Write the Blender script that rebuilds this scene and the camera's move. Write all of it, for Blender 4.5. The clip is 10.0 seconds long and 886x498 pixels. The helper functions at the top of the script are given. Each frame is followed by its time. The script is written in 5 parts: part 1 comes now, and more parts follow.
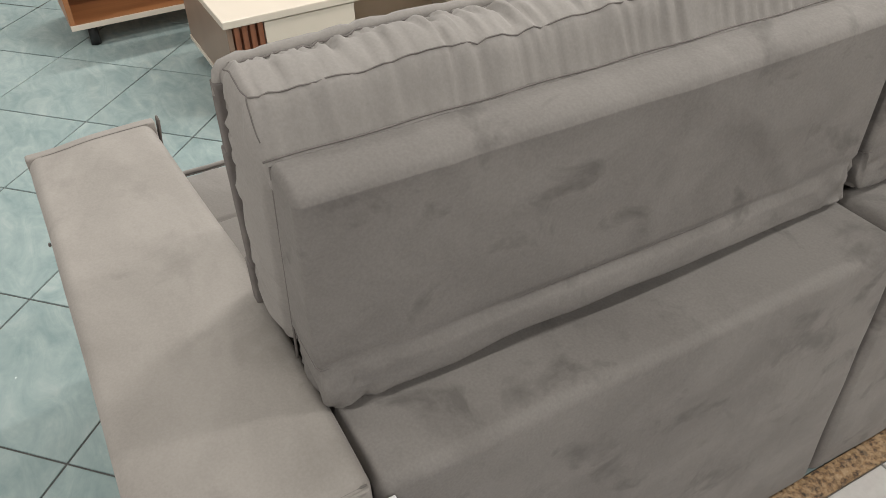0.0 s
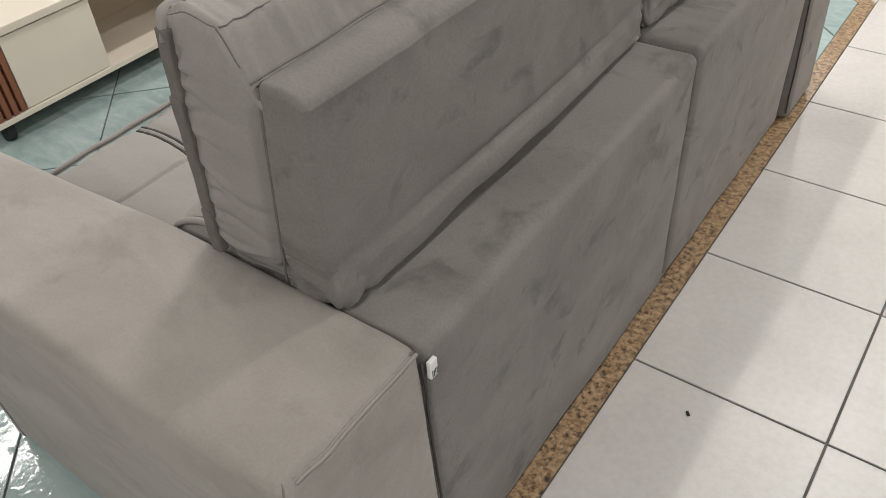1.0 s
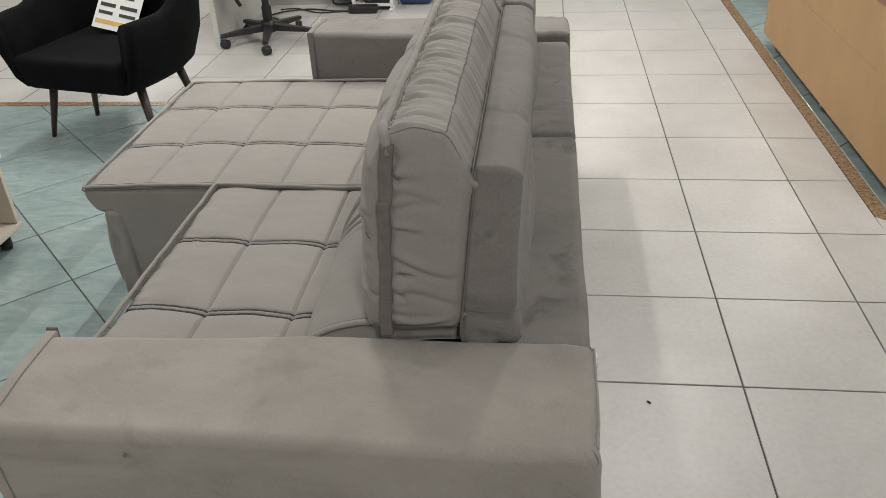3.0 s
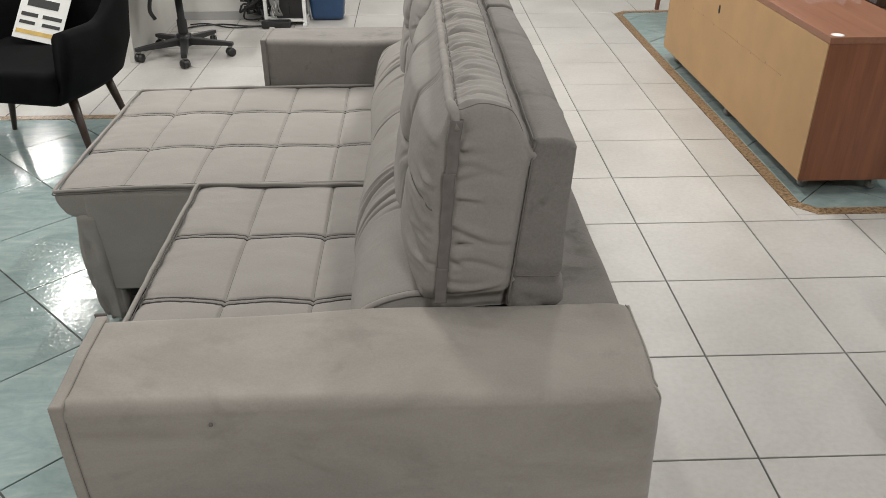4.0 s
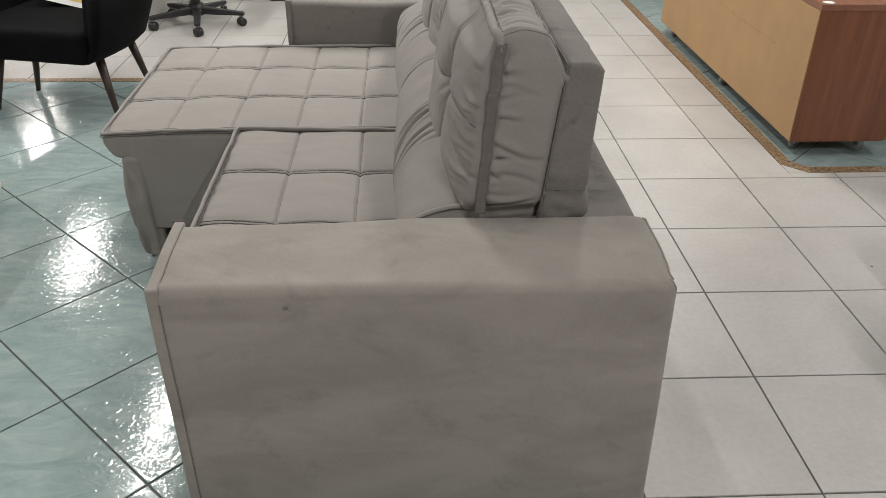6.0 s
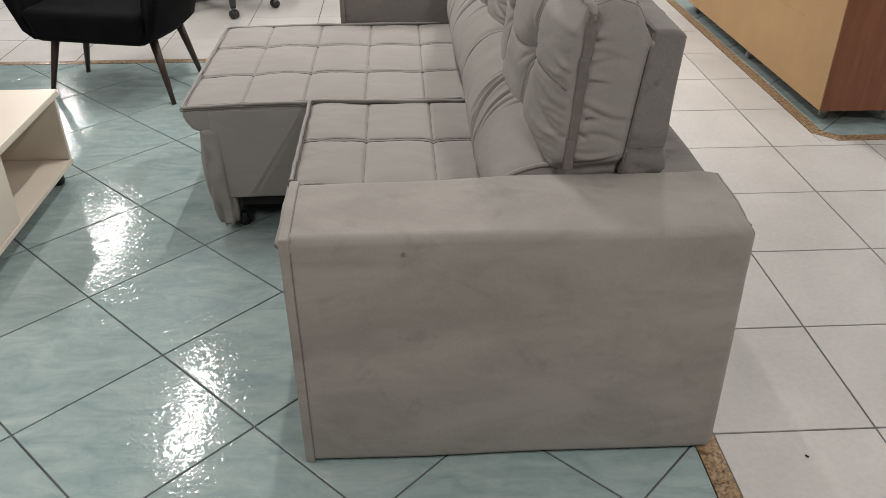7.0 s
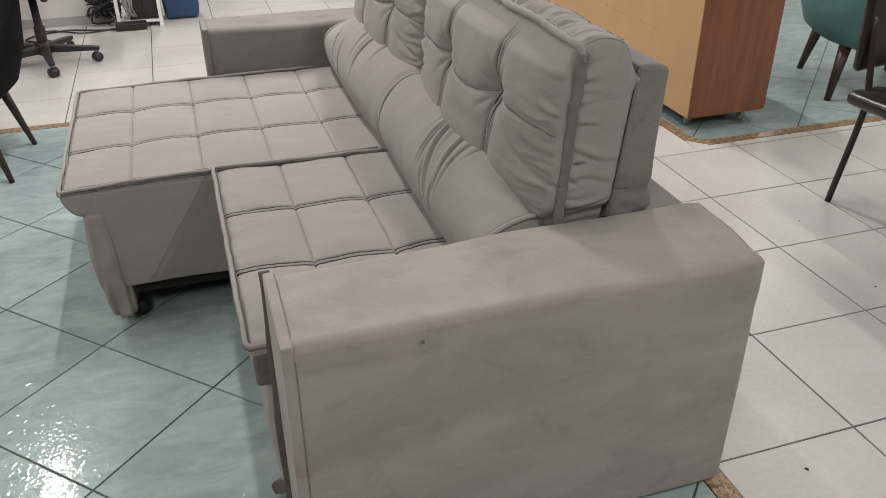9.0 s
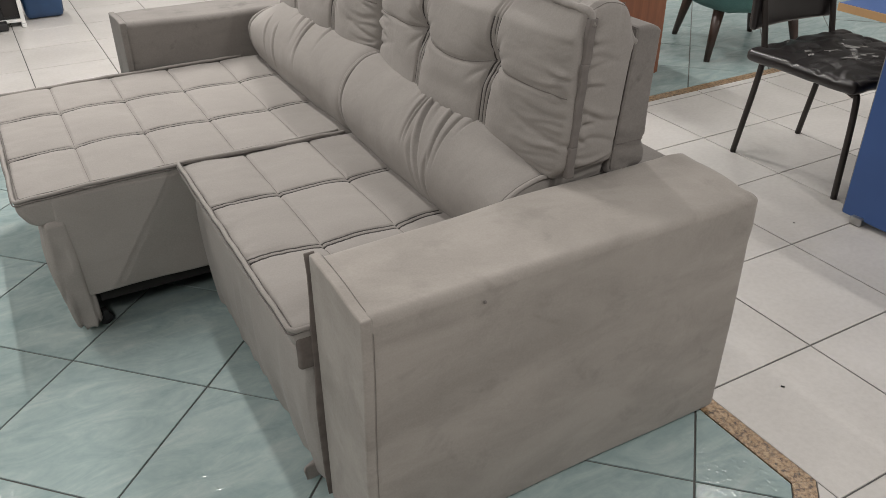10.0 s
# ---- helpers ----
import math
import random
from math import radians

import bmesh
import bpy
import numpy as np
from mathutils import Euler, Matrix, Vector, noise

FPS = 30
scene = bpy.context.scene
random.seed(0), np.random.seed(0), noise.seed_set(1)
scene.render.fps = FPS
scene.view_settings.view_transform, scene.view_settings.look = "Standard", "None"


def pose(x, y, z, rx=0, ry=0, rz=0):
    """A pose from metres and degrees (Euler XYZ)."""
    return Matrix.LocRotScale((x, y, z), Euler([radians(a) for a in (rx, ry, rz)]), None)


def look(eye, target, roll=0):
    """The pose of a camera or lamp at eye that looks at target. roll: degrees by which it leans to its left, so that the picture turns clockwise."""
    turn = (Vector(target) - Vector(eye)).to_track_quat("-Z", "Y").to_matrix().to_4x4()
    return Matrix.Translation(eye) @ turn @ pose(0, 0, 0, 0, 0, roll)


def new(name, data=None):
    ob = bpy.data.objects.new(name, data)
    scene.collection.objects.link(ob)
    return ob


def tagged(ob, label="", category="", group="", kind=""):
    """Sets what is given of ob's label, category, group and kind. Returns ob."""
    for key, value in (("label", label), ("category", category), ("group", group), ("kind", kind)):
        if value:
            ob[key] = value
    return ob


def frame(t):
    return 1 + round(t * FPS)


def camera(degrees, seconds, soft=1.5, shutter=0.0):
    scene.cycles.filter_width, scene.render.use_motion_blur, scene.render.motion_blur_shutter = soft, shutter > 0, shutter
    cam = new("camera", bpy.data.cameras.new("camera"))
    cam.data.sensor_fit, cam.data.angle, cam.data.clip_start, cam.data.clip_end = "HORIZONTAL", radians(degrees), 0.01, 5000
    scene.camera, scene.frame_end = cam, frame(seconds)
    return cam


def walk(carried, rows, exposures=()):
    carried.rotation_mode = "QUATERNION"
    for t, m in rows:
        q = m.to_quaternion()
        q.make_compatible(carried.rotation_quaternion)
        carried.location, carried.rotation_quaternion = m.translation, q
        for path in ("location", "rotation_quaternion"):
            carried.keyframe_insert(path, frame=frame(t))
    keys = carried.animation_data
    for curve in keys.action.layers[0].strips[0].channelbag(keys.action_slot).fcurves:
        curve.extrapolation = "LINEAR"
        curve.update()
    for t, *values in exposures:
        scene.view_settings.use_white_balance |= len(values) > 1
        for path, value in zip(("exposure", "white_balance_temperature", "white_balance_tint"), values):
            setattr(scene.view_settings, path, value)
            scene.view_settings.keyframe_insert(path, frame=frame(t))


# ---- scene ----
cam = camera(57.3, 10.0, soft=0.3)
PATH = [
    (0, (0.059, -0.008, 1.411), (-1.316, 0.727, 0.159), -1.3),
    (0.5, (0.024, -0.098, 1.399), (-1.105, 0.931, 0.108), -3.6),
    (1, (-0.009, -0.338, 1.398), (-0.936, 0.845, 0.08), -4.2),
    (1.5, (-0.131, -0.466, 1.365), (-0.856, 0.824, 0.02), -2.1),
    (2, (-0.293, -0.515, 1.37), (-0.874, 0.828, 0.006), -3.7),
    (2.5, (-0.413, -0.756, 1.447), (-0.756, 0.835, 0.284), -2.9),
    (2.7, (-0.466, -0.866, 1.478), (-0.76, 0.798, 0.407), -3.0),
    (3.8, (-0.79, -0.963, 1.451), (-0.801, 0.768, 0.45), -0.7),
    (4, (-0.842, -1.055, 1.456), (-0.78, 0.683, 0.469), -0.1),
    (4.5, (-0.959, -1.21, 1.484), (-0.855, 0.56, 0.558), 0.6),
    (5, (-0.996, -1.223, 1.479), (-0.88, 0.548, 0.558), 0.2),
    (5.2, (-1.0, -1.228, 1.47), (-0.881, 0.539, 0.542), 0.5),
    (6.3, (-0.945, -1.319, 1.415), (-0.864, 0.385, 0.372), 0.6),
    (6.5, (-0.984, -1.349, 1.418), (-0.908, 0.349, 0.364), 0.4),
    (7, (-1.163, -1.44, 1.442), (-1.073, 0.262, 0.397), 0.1),
    (7.5, (-1.278, -1.443, 1.457), (-1.101, 0.287, 0.469), 1.0),
    (8, (-1.364, -1.332, 1.454), (-1.132, 0.392, 0.467), -0.1),
    (8.5, (-1.412, -1.23, 1.442), (-1.027, 0.467, 0.455), -1.3),
    (9, (-1.484, -1.18, 1.441), (-0.955, 0.471, 0.443), -0.3),
    (9.5, (-1.638, -1.13, 1.437), (-0.893, 0.428, 0.429), -0.2),
    (10, (-1.831, -1.098, 1.431), (-0.986, 0.397, 0.407), -0.1),
]
walk(cam, [(t, look(eye, target, roll)) for t, eye, target, roll in PATH],
     [(0.0, 0.19, 6500, 8), (0.6, 0.15, 6500, 8), (1.2, -0.07, 6500, 8), (2.0, -0.26, 6500, 7), (2.7, -0.29, 6500, 7), (4.0, -0.16, 6450, 7), (5.0, -0.07, 6450, 7), (6.3, -0.25, 6500, 9), (7.0, -0.2, 6500, 10), (8.0, -0.09, 6500, 10), (10.0, -0.07, 6500, 10)])

# ---- world and lamps ----
world = bpy.data.worlds.new("store_air")
scene.world = world
world.use_nodes = True
world.node_tree.nodes["Background"].inputs[0].default_value = (0.9, 0.95, 1.0, 1)
world.node_tree.nodes["Background"].inputs[1].default_value = 0.05
CEILING = 3.0
LAMP_WATTS = 38.0
# staggered rows of ceiling tubes, three metres apart: (x, y, share of the power), all running along y
# tubes without a known reflection or shadow are added; shares balance local brightness
LAMPS = [(-5.85, -1.9, 1.0), (-2.85, -1.9, 1.1), (0.15, -1.9, 1.2), (3.15, -1.9, 1.8),
         (-4.35, 0.85, 1.15), (-1.38, 2.1, 1.2), (1.65, 0.85, 0.6), (4.65, 0.85, 1.0),
         (-5.85, 3.4, 1.0), (-2.85, 3.4, 1.0), (0.15, 3.3, 1.6), (3.15, 3.4, 0.8),
         (-4.3, 6.1, 1.0), (-1.35, 6.1, 1.0), (1.65, 6.1, 1.0), (4.65, 6.1, 1.0),
         (-5.87, 9.25, 1.0), (-2.85, 9.25, 1.0), (0.15, 9.25, 1.0)]


# ---- materials ----
def nodes_of(name, rough=0.5, metal=0.0):
    m = bpy.data.materials.new(name)
    m.use_nodes = True
    nt = m.node_tree
    b = nt.nodes["Principled BSDF"]
    b.inputs["Roughness"].default_value = rough
    b.inputs["Metallic"].default_value = metal
    return m, nt, b


def add(nt, kind, **sets):
    n = nt.nodes.new(kind)
    for k, v in sets.items():
        n.inputs[k.replace("_", " ")].default_value = v
    return n


def space(nt, scale=(1, 1, 1), turn=(0, 0, 0), where="Object"):
    c = nt.nodes.new("ShaderNodeTexCoord")
    mp = nt.nodes.new("ShaderNodeMapping")
    mp.inputs["Scale"].default_value = scale
    mp.inputs["Rotation"].default_value = turn
    nt.links.new(c.outputs[where], mp.inputs[0])
    return mp.outputs[0]


def ramp(nt, fac, stops):
    r = nt.nodes.new("ShaderNodeValToRGB")
    e = r.color_ramp.elements
    while len(e) < len(stops):
        e.new(0.5)
    for el, (p, c) in zip(e, stops):
        el.position, el.color = p, (*c, 1)
    nt.links.new(fac, r.inputs[0])
    return r.outputs[0]


def mixed(nt, fac, a, b, how="MIX"):
    n = nt.nodes.new("ShaderNodeMix")
    n.data_type, n.blend_type = "RGBA", how
    for sock, v in ((n.inputs[0], fac), (n.inputs[6], a), (n.inputs[7], b)):
        if isinstance(v, bpy.types.NodeSocket):
            nt.links.new(v, sock)
        elif isinstance(v, (int, float)):
            sock.default_value = v
        else:
            sock.default_value = (*v, 1)
    return n.outputs[2]


def noise_tex(nt, vec, scale, detail=4.0, rough=0.55, dist=0.0):
    n = add(nt, "ShaderNodeTexNoise", Scale=scale, Detail=detail, Roughness=rough, Distortion=dist)
    nt.links.new(vec, n.inputs["Vector"])
    return n.outputs["Fac"]


def bump(nt, b, height, strength, distance, under=None):
    n = add(nt, "ShaderNodeBump", Strength=strength, Distance=distance)
    nt.links.new(height, n.inputs["Height"])
    if under:
        nt.links.new(under, n.inputs["Normal"])
    nt.links.new(n.outputs[0], b.inputs["Normal"])
    return n.outputs[0]


def velvet(name, light, dark, marks=0.35, spots=0.0, sheen=0.08):
    """Brushed velvet: the nap lies in soft darker and lighter strokes."""
    m, nt, b = nodes_of(name, 0.88)
    v = space(nt, (1, 1, 1))
    nap = noise_tex(nt, space(nt, (1.0, 1.6, 2.4), (0.2, 0.5, 0.3)), 3.2, 5, 0.6, 0.6)
    col = ramp(nt, nap, [(0.36, dark), (0.62, light)])
    col = mixed(nt, marks, light, col)
    fine = noise_tex(nt, v, 260, 2, 0.6)
    col = mixed(nt, 0.06, col, ramp(nt, fine, [(0.3, (0.12, 0.11, 0.10)), (0.7, (0.6, 0.57, 0.54))]))
    if spots:
        rub = noise_tex(nt, space(nt, (1.0, 1.0, 1.2), (0.1, 0.5, 0.1)), 9.0, 5, 0.6, 0.5)
        mask = ramp(nt, rub, [(0.57, (0, 0, 0)), (0.68, (spots, spots, spots))])
        col = mixed(nt, mask, col, tuple(0.62 * c for c in dark))
    nt.links.new(col, b.inputs["Base Color"])
    b.inputs["Sheen Weight"].default_value = sheen
    b.inputs["Sheen Roughness"].default_value = 0.45
    b.inputs["Specular IOR Level"].default_value = 0.15
    soft = noise_tex(nt, v, 14, 3, 0.5, 0.4)
    n1 = bump(nt, b, soft, 0.25, 0.012)
    bump(nt, b, fine, 0.1, 0.001, n1)
    return m


def plain(name, color, rough=0.5, metal=0.0, vary=0.12, scale=18.0, relief=0.0, spec=None):
    m, nt, b = nodes_of(name, rough, metal)
    v = space(nt)
    n = noise_tex(nt, v, scale, 4)
    lo, hi = tuple(c * (1 - vary) for c in color), tuple(min(1, c * (1 + vary)) for c in color)
    nt.links.new(ramp(nt, n, [(0.3, lo), (0.7, hi)]), b.inputs["Base Color"])
    if relief:
        bump(nt, b, noise_tex(nt, v, scale * 9, 2), relief, 0.002)
    if spec is not None:
        b.inputs["Specular IOR Level"].default_value = spec
    return m


def wood(name, light, dark, rough=0.42, axis=2, scale=1.0):
    m, nt, b = nodes_of(name, rough)
    s = [14.0, 14.0, 14.0]
    s[axis] = 0.9
    v = space(nt, tuple(k * scale for k in s))
    g = noise_tex(nt, v, 2.2, 6, 0.62, 0.5)
    fib = noise_tex(nt, v, 9.0, 3, 0.6)
    col = ramp(nt, g, [(0.3, dark), (0.72, light)])
    col = mixed(nt, 0.25, col, ramp(nt, fib, [(0.3, dark), (0.7, light)]))
    nt.links.new(col, b.inputs["Base Color"])
    bump(nt, b, fib, 0.08, 0.001)
    return m


def per_piece(nt, amount):
    """A factor near 1 that differs from piece to piece."""
    info = nt.nodes.new("ShaderNodeObjectInfo")
    r = add(nt, "ShaderNodeMapRange", To_Min=1 - amount, To_Max=1 + amount)
    nt.links.new(info.outputs["Random"], r.inputs["Value"])
    return r.outputs[0]


def green_tile():
    m, nt, b = nodes_of("green_marbled_tile", 0.10)
    b.inputs["Specular IOR Level"].default_value = 0.42
    info = nt.nodes.new("ShaderNodeObjectInfo")
    shift = nt.nodes.new("ShaderNodeVectorMath")
    shift.operation = "ADD"
    geo = nt.nodes.new("ShaderNodeNewGeometry")
    vein_in = nt.nodes.new("ShaderNodeMapping")
    vein_in.inputs["Scale"].default_value = (1.0, 2.6, 1.0)
    vein_in.inputs["Rotation"].default_value = (0, 0, 0.5)
    nt.links.new(geo.outputs["Position"], shift.inputs[0])
    nt.links.new(info.outputs["Random"], shift.inputs[1])
    nt.links.new(shift.outputs[0], vein_in.inputs[0])
    vein = noise_tex(nt, vein_in.outputs[0], 5.5, 6, 0.62, 1.1)
    col = ramp(nt, vein, [(0.28, GREEN_DARK), (0.52, GREEN_MID), (0.75, GREEN_LIGHT)])
    cloud = noise_tex(nt, shift.outputs[0], 34, 3, 0.6)
    col = mixed(nt, 0.16, col, ramp(nt, cloud, [(0.3, GREEN_DARK), (0.7, GREEN_LIGHT)]))
    col = mixed(nt, 1.0, col, per_piece(nt, 0.05), "MULTIPLY")
    nt.links.new(col, b.inputs["Base Color"])
    ridge = add(nt, "ShaderNodeTexNoise", Scale=52.0, Detail=3.0, Roughness=0.6, Lacunarity=2.3, Distortion=0.35)
    ridge.noise_type = "RIDGED_MULTIFRACTAL"
    nt.links.new(shift.outputs[0], ridge.inputs["Vector"])
    wave = ridge.outputs["Fac"]
    swell = noise_tex(nt, shift.outputs[0], 9, 2, 0.5)
    n1 = bump(nt, b, swell, 0.18, 0.004)
    bump(nt, b, wave, 0.9, 0.0008, n1)
    return m


def white_tile():
    m, nt, b = nodes_of("white_glazed_tile", 0.36)
    geo = nt.nodes.new("ShaderNodeNewGeometry")
    dirt = noise_tex(nt, geo.outputs["Position"], 2.3, 5, 0.6, 0.4)
    col = ramp(nt, dirt, [(0.3, (0.425, 0.407, 0.384)), (0.65, (0.525, 0.506, 0.482))])
    fine = noise_tex(nt, geo.outputs["Position"], 60, 3, 0.6)
    col = mixed(nt, 0.12, col, ramp(nt, fine, [(0.35, (0.38, 0.36, 0.335)), (0.6, (0.66, 0.64, 0.615))]))
    col = mixed(nt, 1.0, col, per_piece(nt, 0.02), "MULTIPLY")
    nt.links.new(col, b.inputs["Base Color"])
    bump(nt, b, noise_tex(nt, geo.outputs["Position"], 75, 3, 0.55), 0.4, 0.0013)
    return m


def granite():
    m, nt, b = nodes_of("polished_granite", 0.28)
    geo = nt.nodes.new("ShaderNodeNewGeometry")
    vo = add(nt, "ShaderNodeTexVoronoi", Scale=120.0)
    nt.links.new(geo.outputs["Position"], vo.inputs["Vector"])
    n = noise_tex(nt, geo.outputs["Position"], 70, 4, 0.7)
    col = ramp(nt, n, [(0.40, (0.03, 0.02, 0.015)), (0.48, (0.22, 0.135, 0.068)), (0.6, (0.36, 0.25, 0.145)), (0.75, (0.48, 0.38, 0.265))])
    sp = nt.nodes.new("ShaderNodeSeparateColor")
    nt.links.new(vo.outputs["Color"], sp.inputs[0])
    col = mixed(nt, 0.3, col, ramp(nt, sp.outputs[0], [(0.2, (0.06, 0.04, 0.03)), (0.35, (0.33, 0.205, 0.105)), (0.9, (0.48, 0.36, 0.24))]))
    nt.links.new(col, b.inputs["Base Color"])
    return m


GREEN_DARK, GREEN_MID, GREEN_LIGHT = (0.2189, 0.2992, 0.2977), (0.3036, 0.3820, 0.3755), (0.4080, 0.4696, 0.4580)
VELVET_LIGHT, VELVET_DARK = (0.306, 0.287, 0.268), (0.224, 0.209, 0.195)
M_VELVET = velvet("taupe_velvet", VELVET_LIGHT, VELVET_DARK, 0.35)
# rubbed near-arm velvet, its colour lightened to paint in the light there
M_VELVET_LIT = velvet("taupe_velvet_rubbed_lit", (0.350, 0.324, 0.296), (0.250, 0.230, 0.208), 0.7, 0.24, 0.14)
# marked velvet, its colour darkened to paint shade on back and far arm
M_VELVET_SHADED = velvet("taupe_velvet_marked_shaded", (0.222, 0.207, 0.193), (0.162, 0.150, 0.140), 0.7, 0.55)
# welt and seam cloth, also the colour of painted gap and crease shade
M_TAPE_AND_SHADE = plain("dark_taupe_welt_and_shade", (0.175, 0.160, 0.150), 0.9, vary=0.12, scale=40, relief=0.2, spec=0.15)
M_LINING_AND_SHADE = plain("dark_brown_lining_and_shade", (0.150, 0.131, 0.120), 0.92, vary=0.2, scale=30, relief=0.2, spec=0.15)
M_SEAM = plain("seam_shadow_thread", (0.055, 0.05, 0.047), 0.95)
M_GREEN, M_WHITE, M_GRANITE = green_tile(), white_tile(), granite()
M_GROUT = plain("dirty_grout", (0.10, 0.10, 0.095), 0.85, vary=0.3, scale=6)
M_STOREWALL = plain("low_bounce_grey", (0.21, 0.205, 0.195), 0.7, vary=0.08, scale=3)
M_PAINT = plain("white_wall_paint", (0.34, 0.335, 0.33), 0.7, vary=0.05, scale=3)
M_PANEL = plain("pale_partition_paint", (0.62, 0.61, 0.58), 0.6, vary=0.06, scale=4)
M_CREAM = plain("cream_laminate", (0.70, 0.625, 0.53), 0.32, vary=0.04, scale=3)
M_CREAM_DARK = plain("beige_laminate", (0.52, 0.42, 0.325), 0.4, vary=0.06, scale=5)
M_TAUPE = plain("taupe_brown_laminate", (0.27, 0.185, 0.135), 0.4, vary=0.08, scale=6)
M_SLAT = wood("reddish_slat_wood", (0.30, 0.12, 0.06), (0.16, 0.055, 0.03), 0.4)
M_BROWN = wood("reddish_brown_laminate", (0.27, 0.104, 0.05), (0.16, 0.057, 0.029), 0.34)
M_BROWN_TOP = wood("reddish_brown_top", (0.31, 0.145, 0.085), (0.21, 0.088, 0.050), 0.36, axis=1)
M_ORANGE = wood("orange_wood_laminate", (0.42, 0.19, 0.075), (0.28, 0.11, 0.045), 0.4, axis=1)
M_FIBRE = plain("bare_fibreboard", (0.43, 0.265, 0.125), 0.6, vary=0.06, scale=5, relief=0.05)
M_DARKWOOD = wood("dark_walnut", (0.085, 0.042, 0.025), (0.04, 0.02, 0.012), 0.4)
M_LEGWOOD = wood("dark_leg_wood", (0.06, 0.035, 0.025), (0.028, 0.016, 0.012), 0.4)
M_BLACKFAB = plain("black_velvet_fabric", (0.0055, 0.0055, 0.006), 0.9, vary=0.3, scale=9, relief=0.1, spec=0.10)
M_BLACKVINYL = plain("black_vinyl", (0.014, 0.012, 0.012), 0.3, vary=0.3, scale=12, relief=0.15)
M_BLACKPLASTIC = plain("black_plastic", (0.02, 0.02, 0.021), 0.45, vary=0.2)
M_BLACKMETAL = plain("black_painted_steel", (0.018, 0.014, 0.012), 0.4, vary=0.3)
M_BLUEFAB = plain("blue_fabric", (0.012, 0.10, 0.42), 0.85, vary=0.15, relief=0.2)
M_BLUEBIN = plain("navy_plastic", (0.02, 0.055, 0.13), 0.4, vary=0.1)
M_BLUEPANEL = plain("blue_laminate", (0.035, 0.085, 0.24), 0.45, vary=0.06, scale=4)
M_TEAL = velvet("teal_velvet", (0.085, 0.21, 0.20), (0.05, 0.14, 0.135), 0.6)
M_STEEL = plain("dull_zinc", (0.45, 0.45, 0.44), 0.35, 1.0)
M_GREYPLASTIC = plain("grey_plastic", (0.25, 0.25, 0.24), 0.45)
M_WHITEMETAL = plain("white_enamel", (0.75, 0.75, 0.73), 0.35, vary=0.04)
M_PAPER = plain("white_paper", (0.78, 0.78, 0.76), 0.7, vary=0.03)
M_PINK = plain("salmon_paper", (0.72, 0.30, 0.22), 0.7, vary=0.04)
M_INK = plain("black_ink", (0.03, 0.03, 0.03), 0.6)
M_REDINK = plain("red_ink", (0.6, 0.08, 0.06), 0.6)
M_BLUEINK = plain("blue_ink", (0.06, 0.12, 0.45), 0.6)
M_YELLOWINK = plain("ochre_ink", (0.62, 0.42, 0.12), 0.6)
M_GLINT = plain("pale_vinyl_glint", (0.26, 0.255, 0.245), 0.9, vary=0.2, relief=0.3)
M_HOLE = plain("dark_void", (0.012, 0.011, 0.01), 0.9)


def clear_film():
    m, nt, b = nodes_of("clear_plastic_film", 0.12)
    b.inputs["Base Color"].default_value = (0.9, 0.88, 0.95, 1)
    b.inputs["Alpha"].default_value = 0.06
    nt.links.new(ramp(nt, noise_tex(nt, space(nt), 30, 3), [(0.3, (0.75, 0.7, 0.8)), (0.7, (0.95, 0.93, 0.97))]), b.inputs["Base Color"])
    return m


M_FILM = clear_film()


# ---- building helpers ----
def thing(name, label, category, group="", at=(0, 0, 0), turn=0.0, kind=""):
    ob = tagged(new(name), label, category, group, kind)
    ob.matrix_basis = pose(*at, 0, 0, turn)
    return ob


def mesh_of(name, verts, faces, smooth=False):
    me = bpy.data.meshes.new(name)
    me.from_pydata([tuple(v) for v in verts], [], faces)
    me.update()
    if smooth:
        me.polygons.foreach_set("use_smooth", [True] * len(me.polygons))
    return me


def part(name, me, material, parent, label="", m=None):
    if not me.materials:
        me.materials.append(material)
    ob = new(name, me)
    ob.parent = parent
    if m is not None:
        ob.matrix_basis = m
    return tagged(ob, label)


def ticks(lo, hi, r, step, seams=()):
    """Coordinates from lo to hi: close together in the rounded ends (r) and across the seams."""
    k = 4
    ends = [r * math.tan(math.pi / 4 * i / k) for i in range(k + 1)]
    out = {round(lo + r - e, 5) for e in ends} | {round(hi - r + e, 5) for e in ends}
    n = max(1, round((hi - lo - 2 * r) / step))
    out |= {round(lo + r + (hi - lo - 2 * r) * i / n, 5) for i in range(n + 1)}
    for s in seams:
        near = {round(s + d, 5) for d in (-0.023, -0.019, -0.016, -0.013, -0.010, -0.0065, -0.0033, 0, 0.0033, 0.0065, 0.010, 0.013, 0.016, 0.019, 0.023)}
        out = {o for o in out if abs(o - s) > 0.024} | {q for q in near if lo + r < q < hi - r}
    return sorted(out)


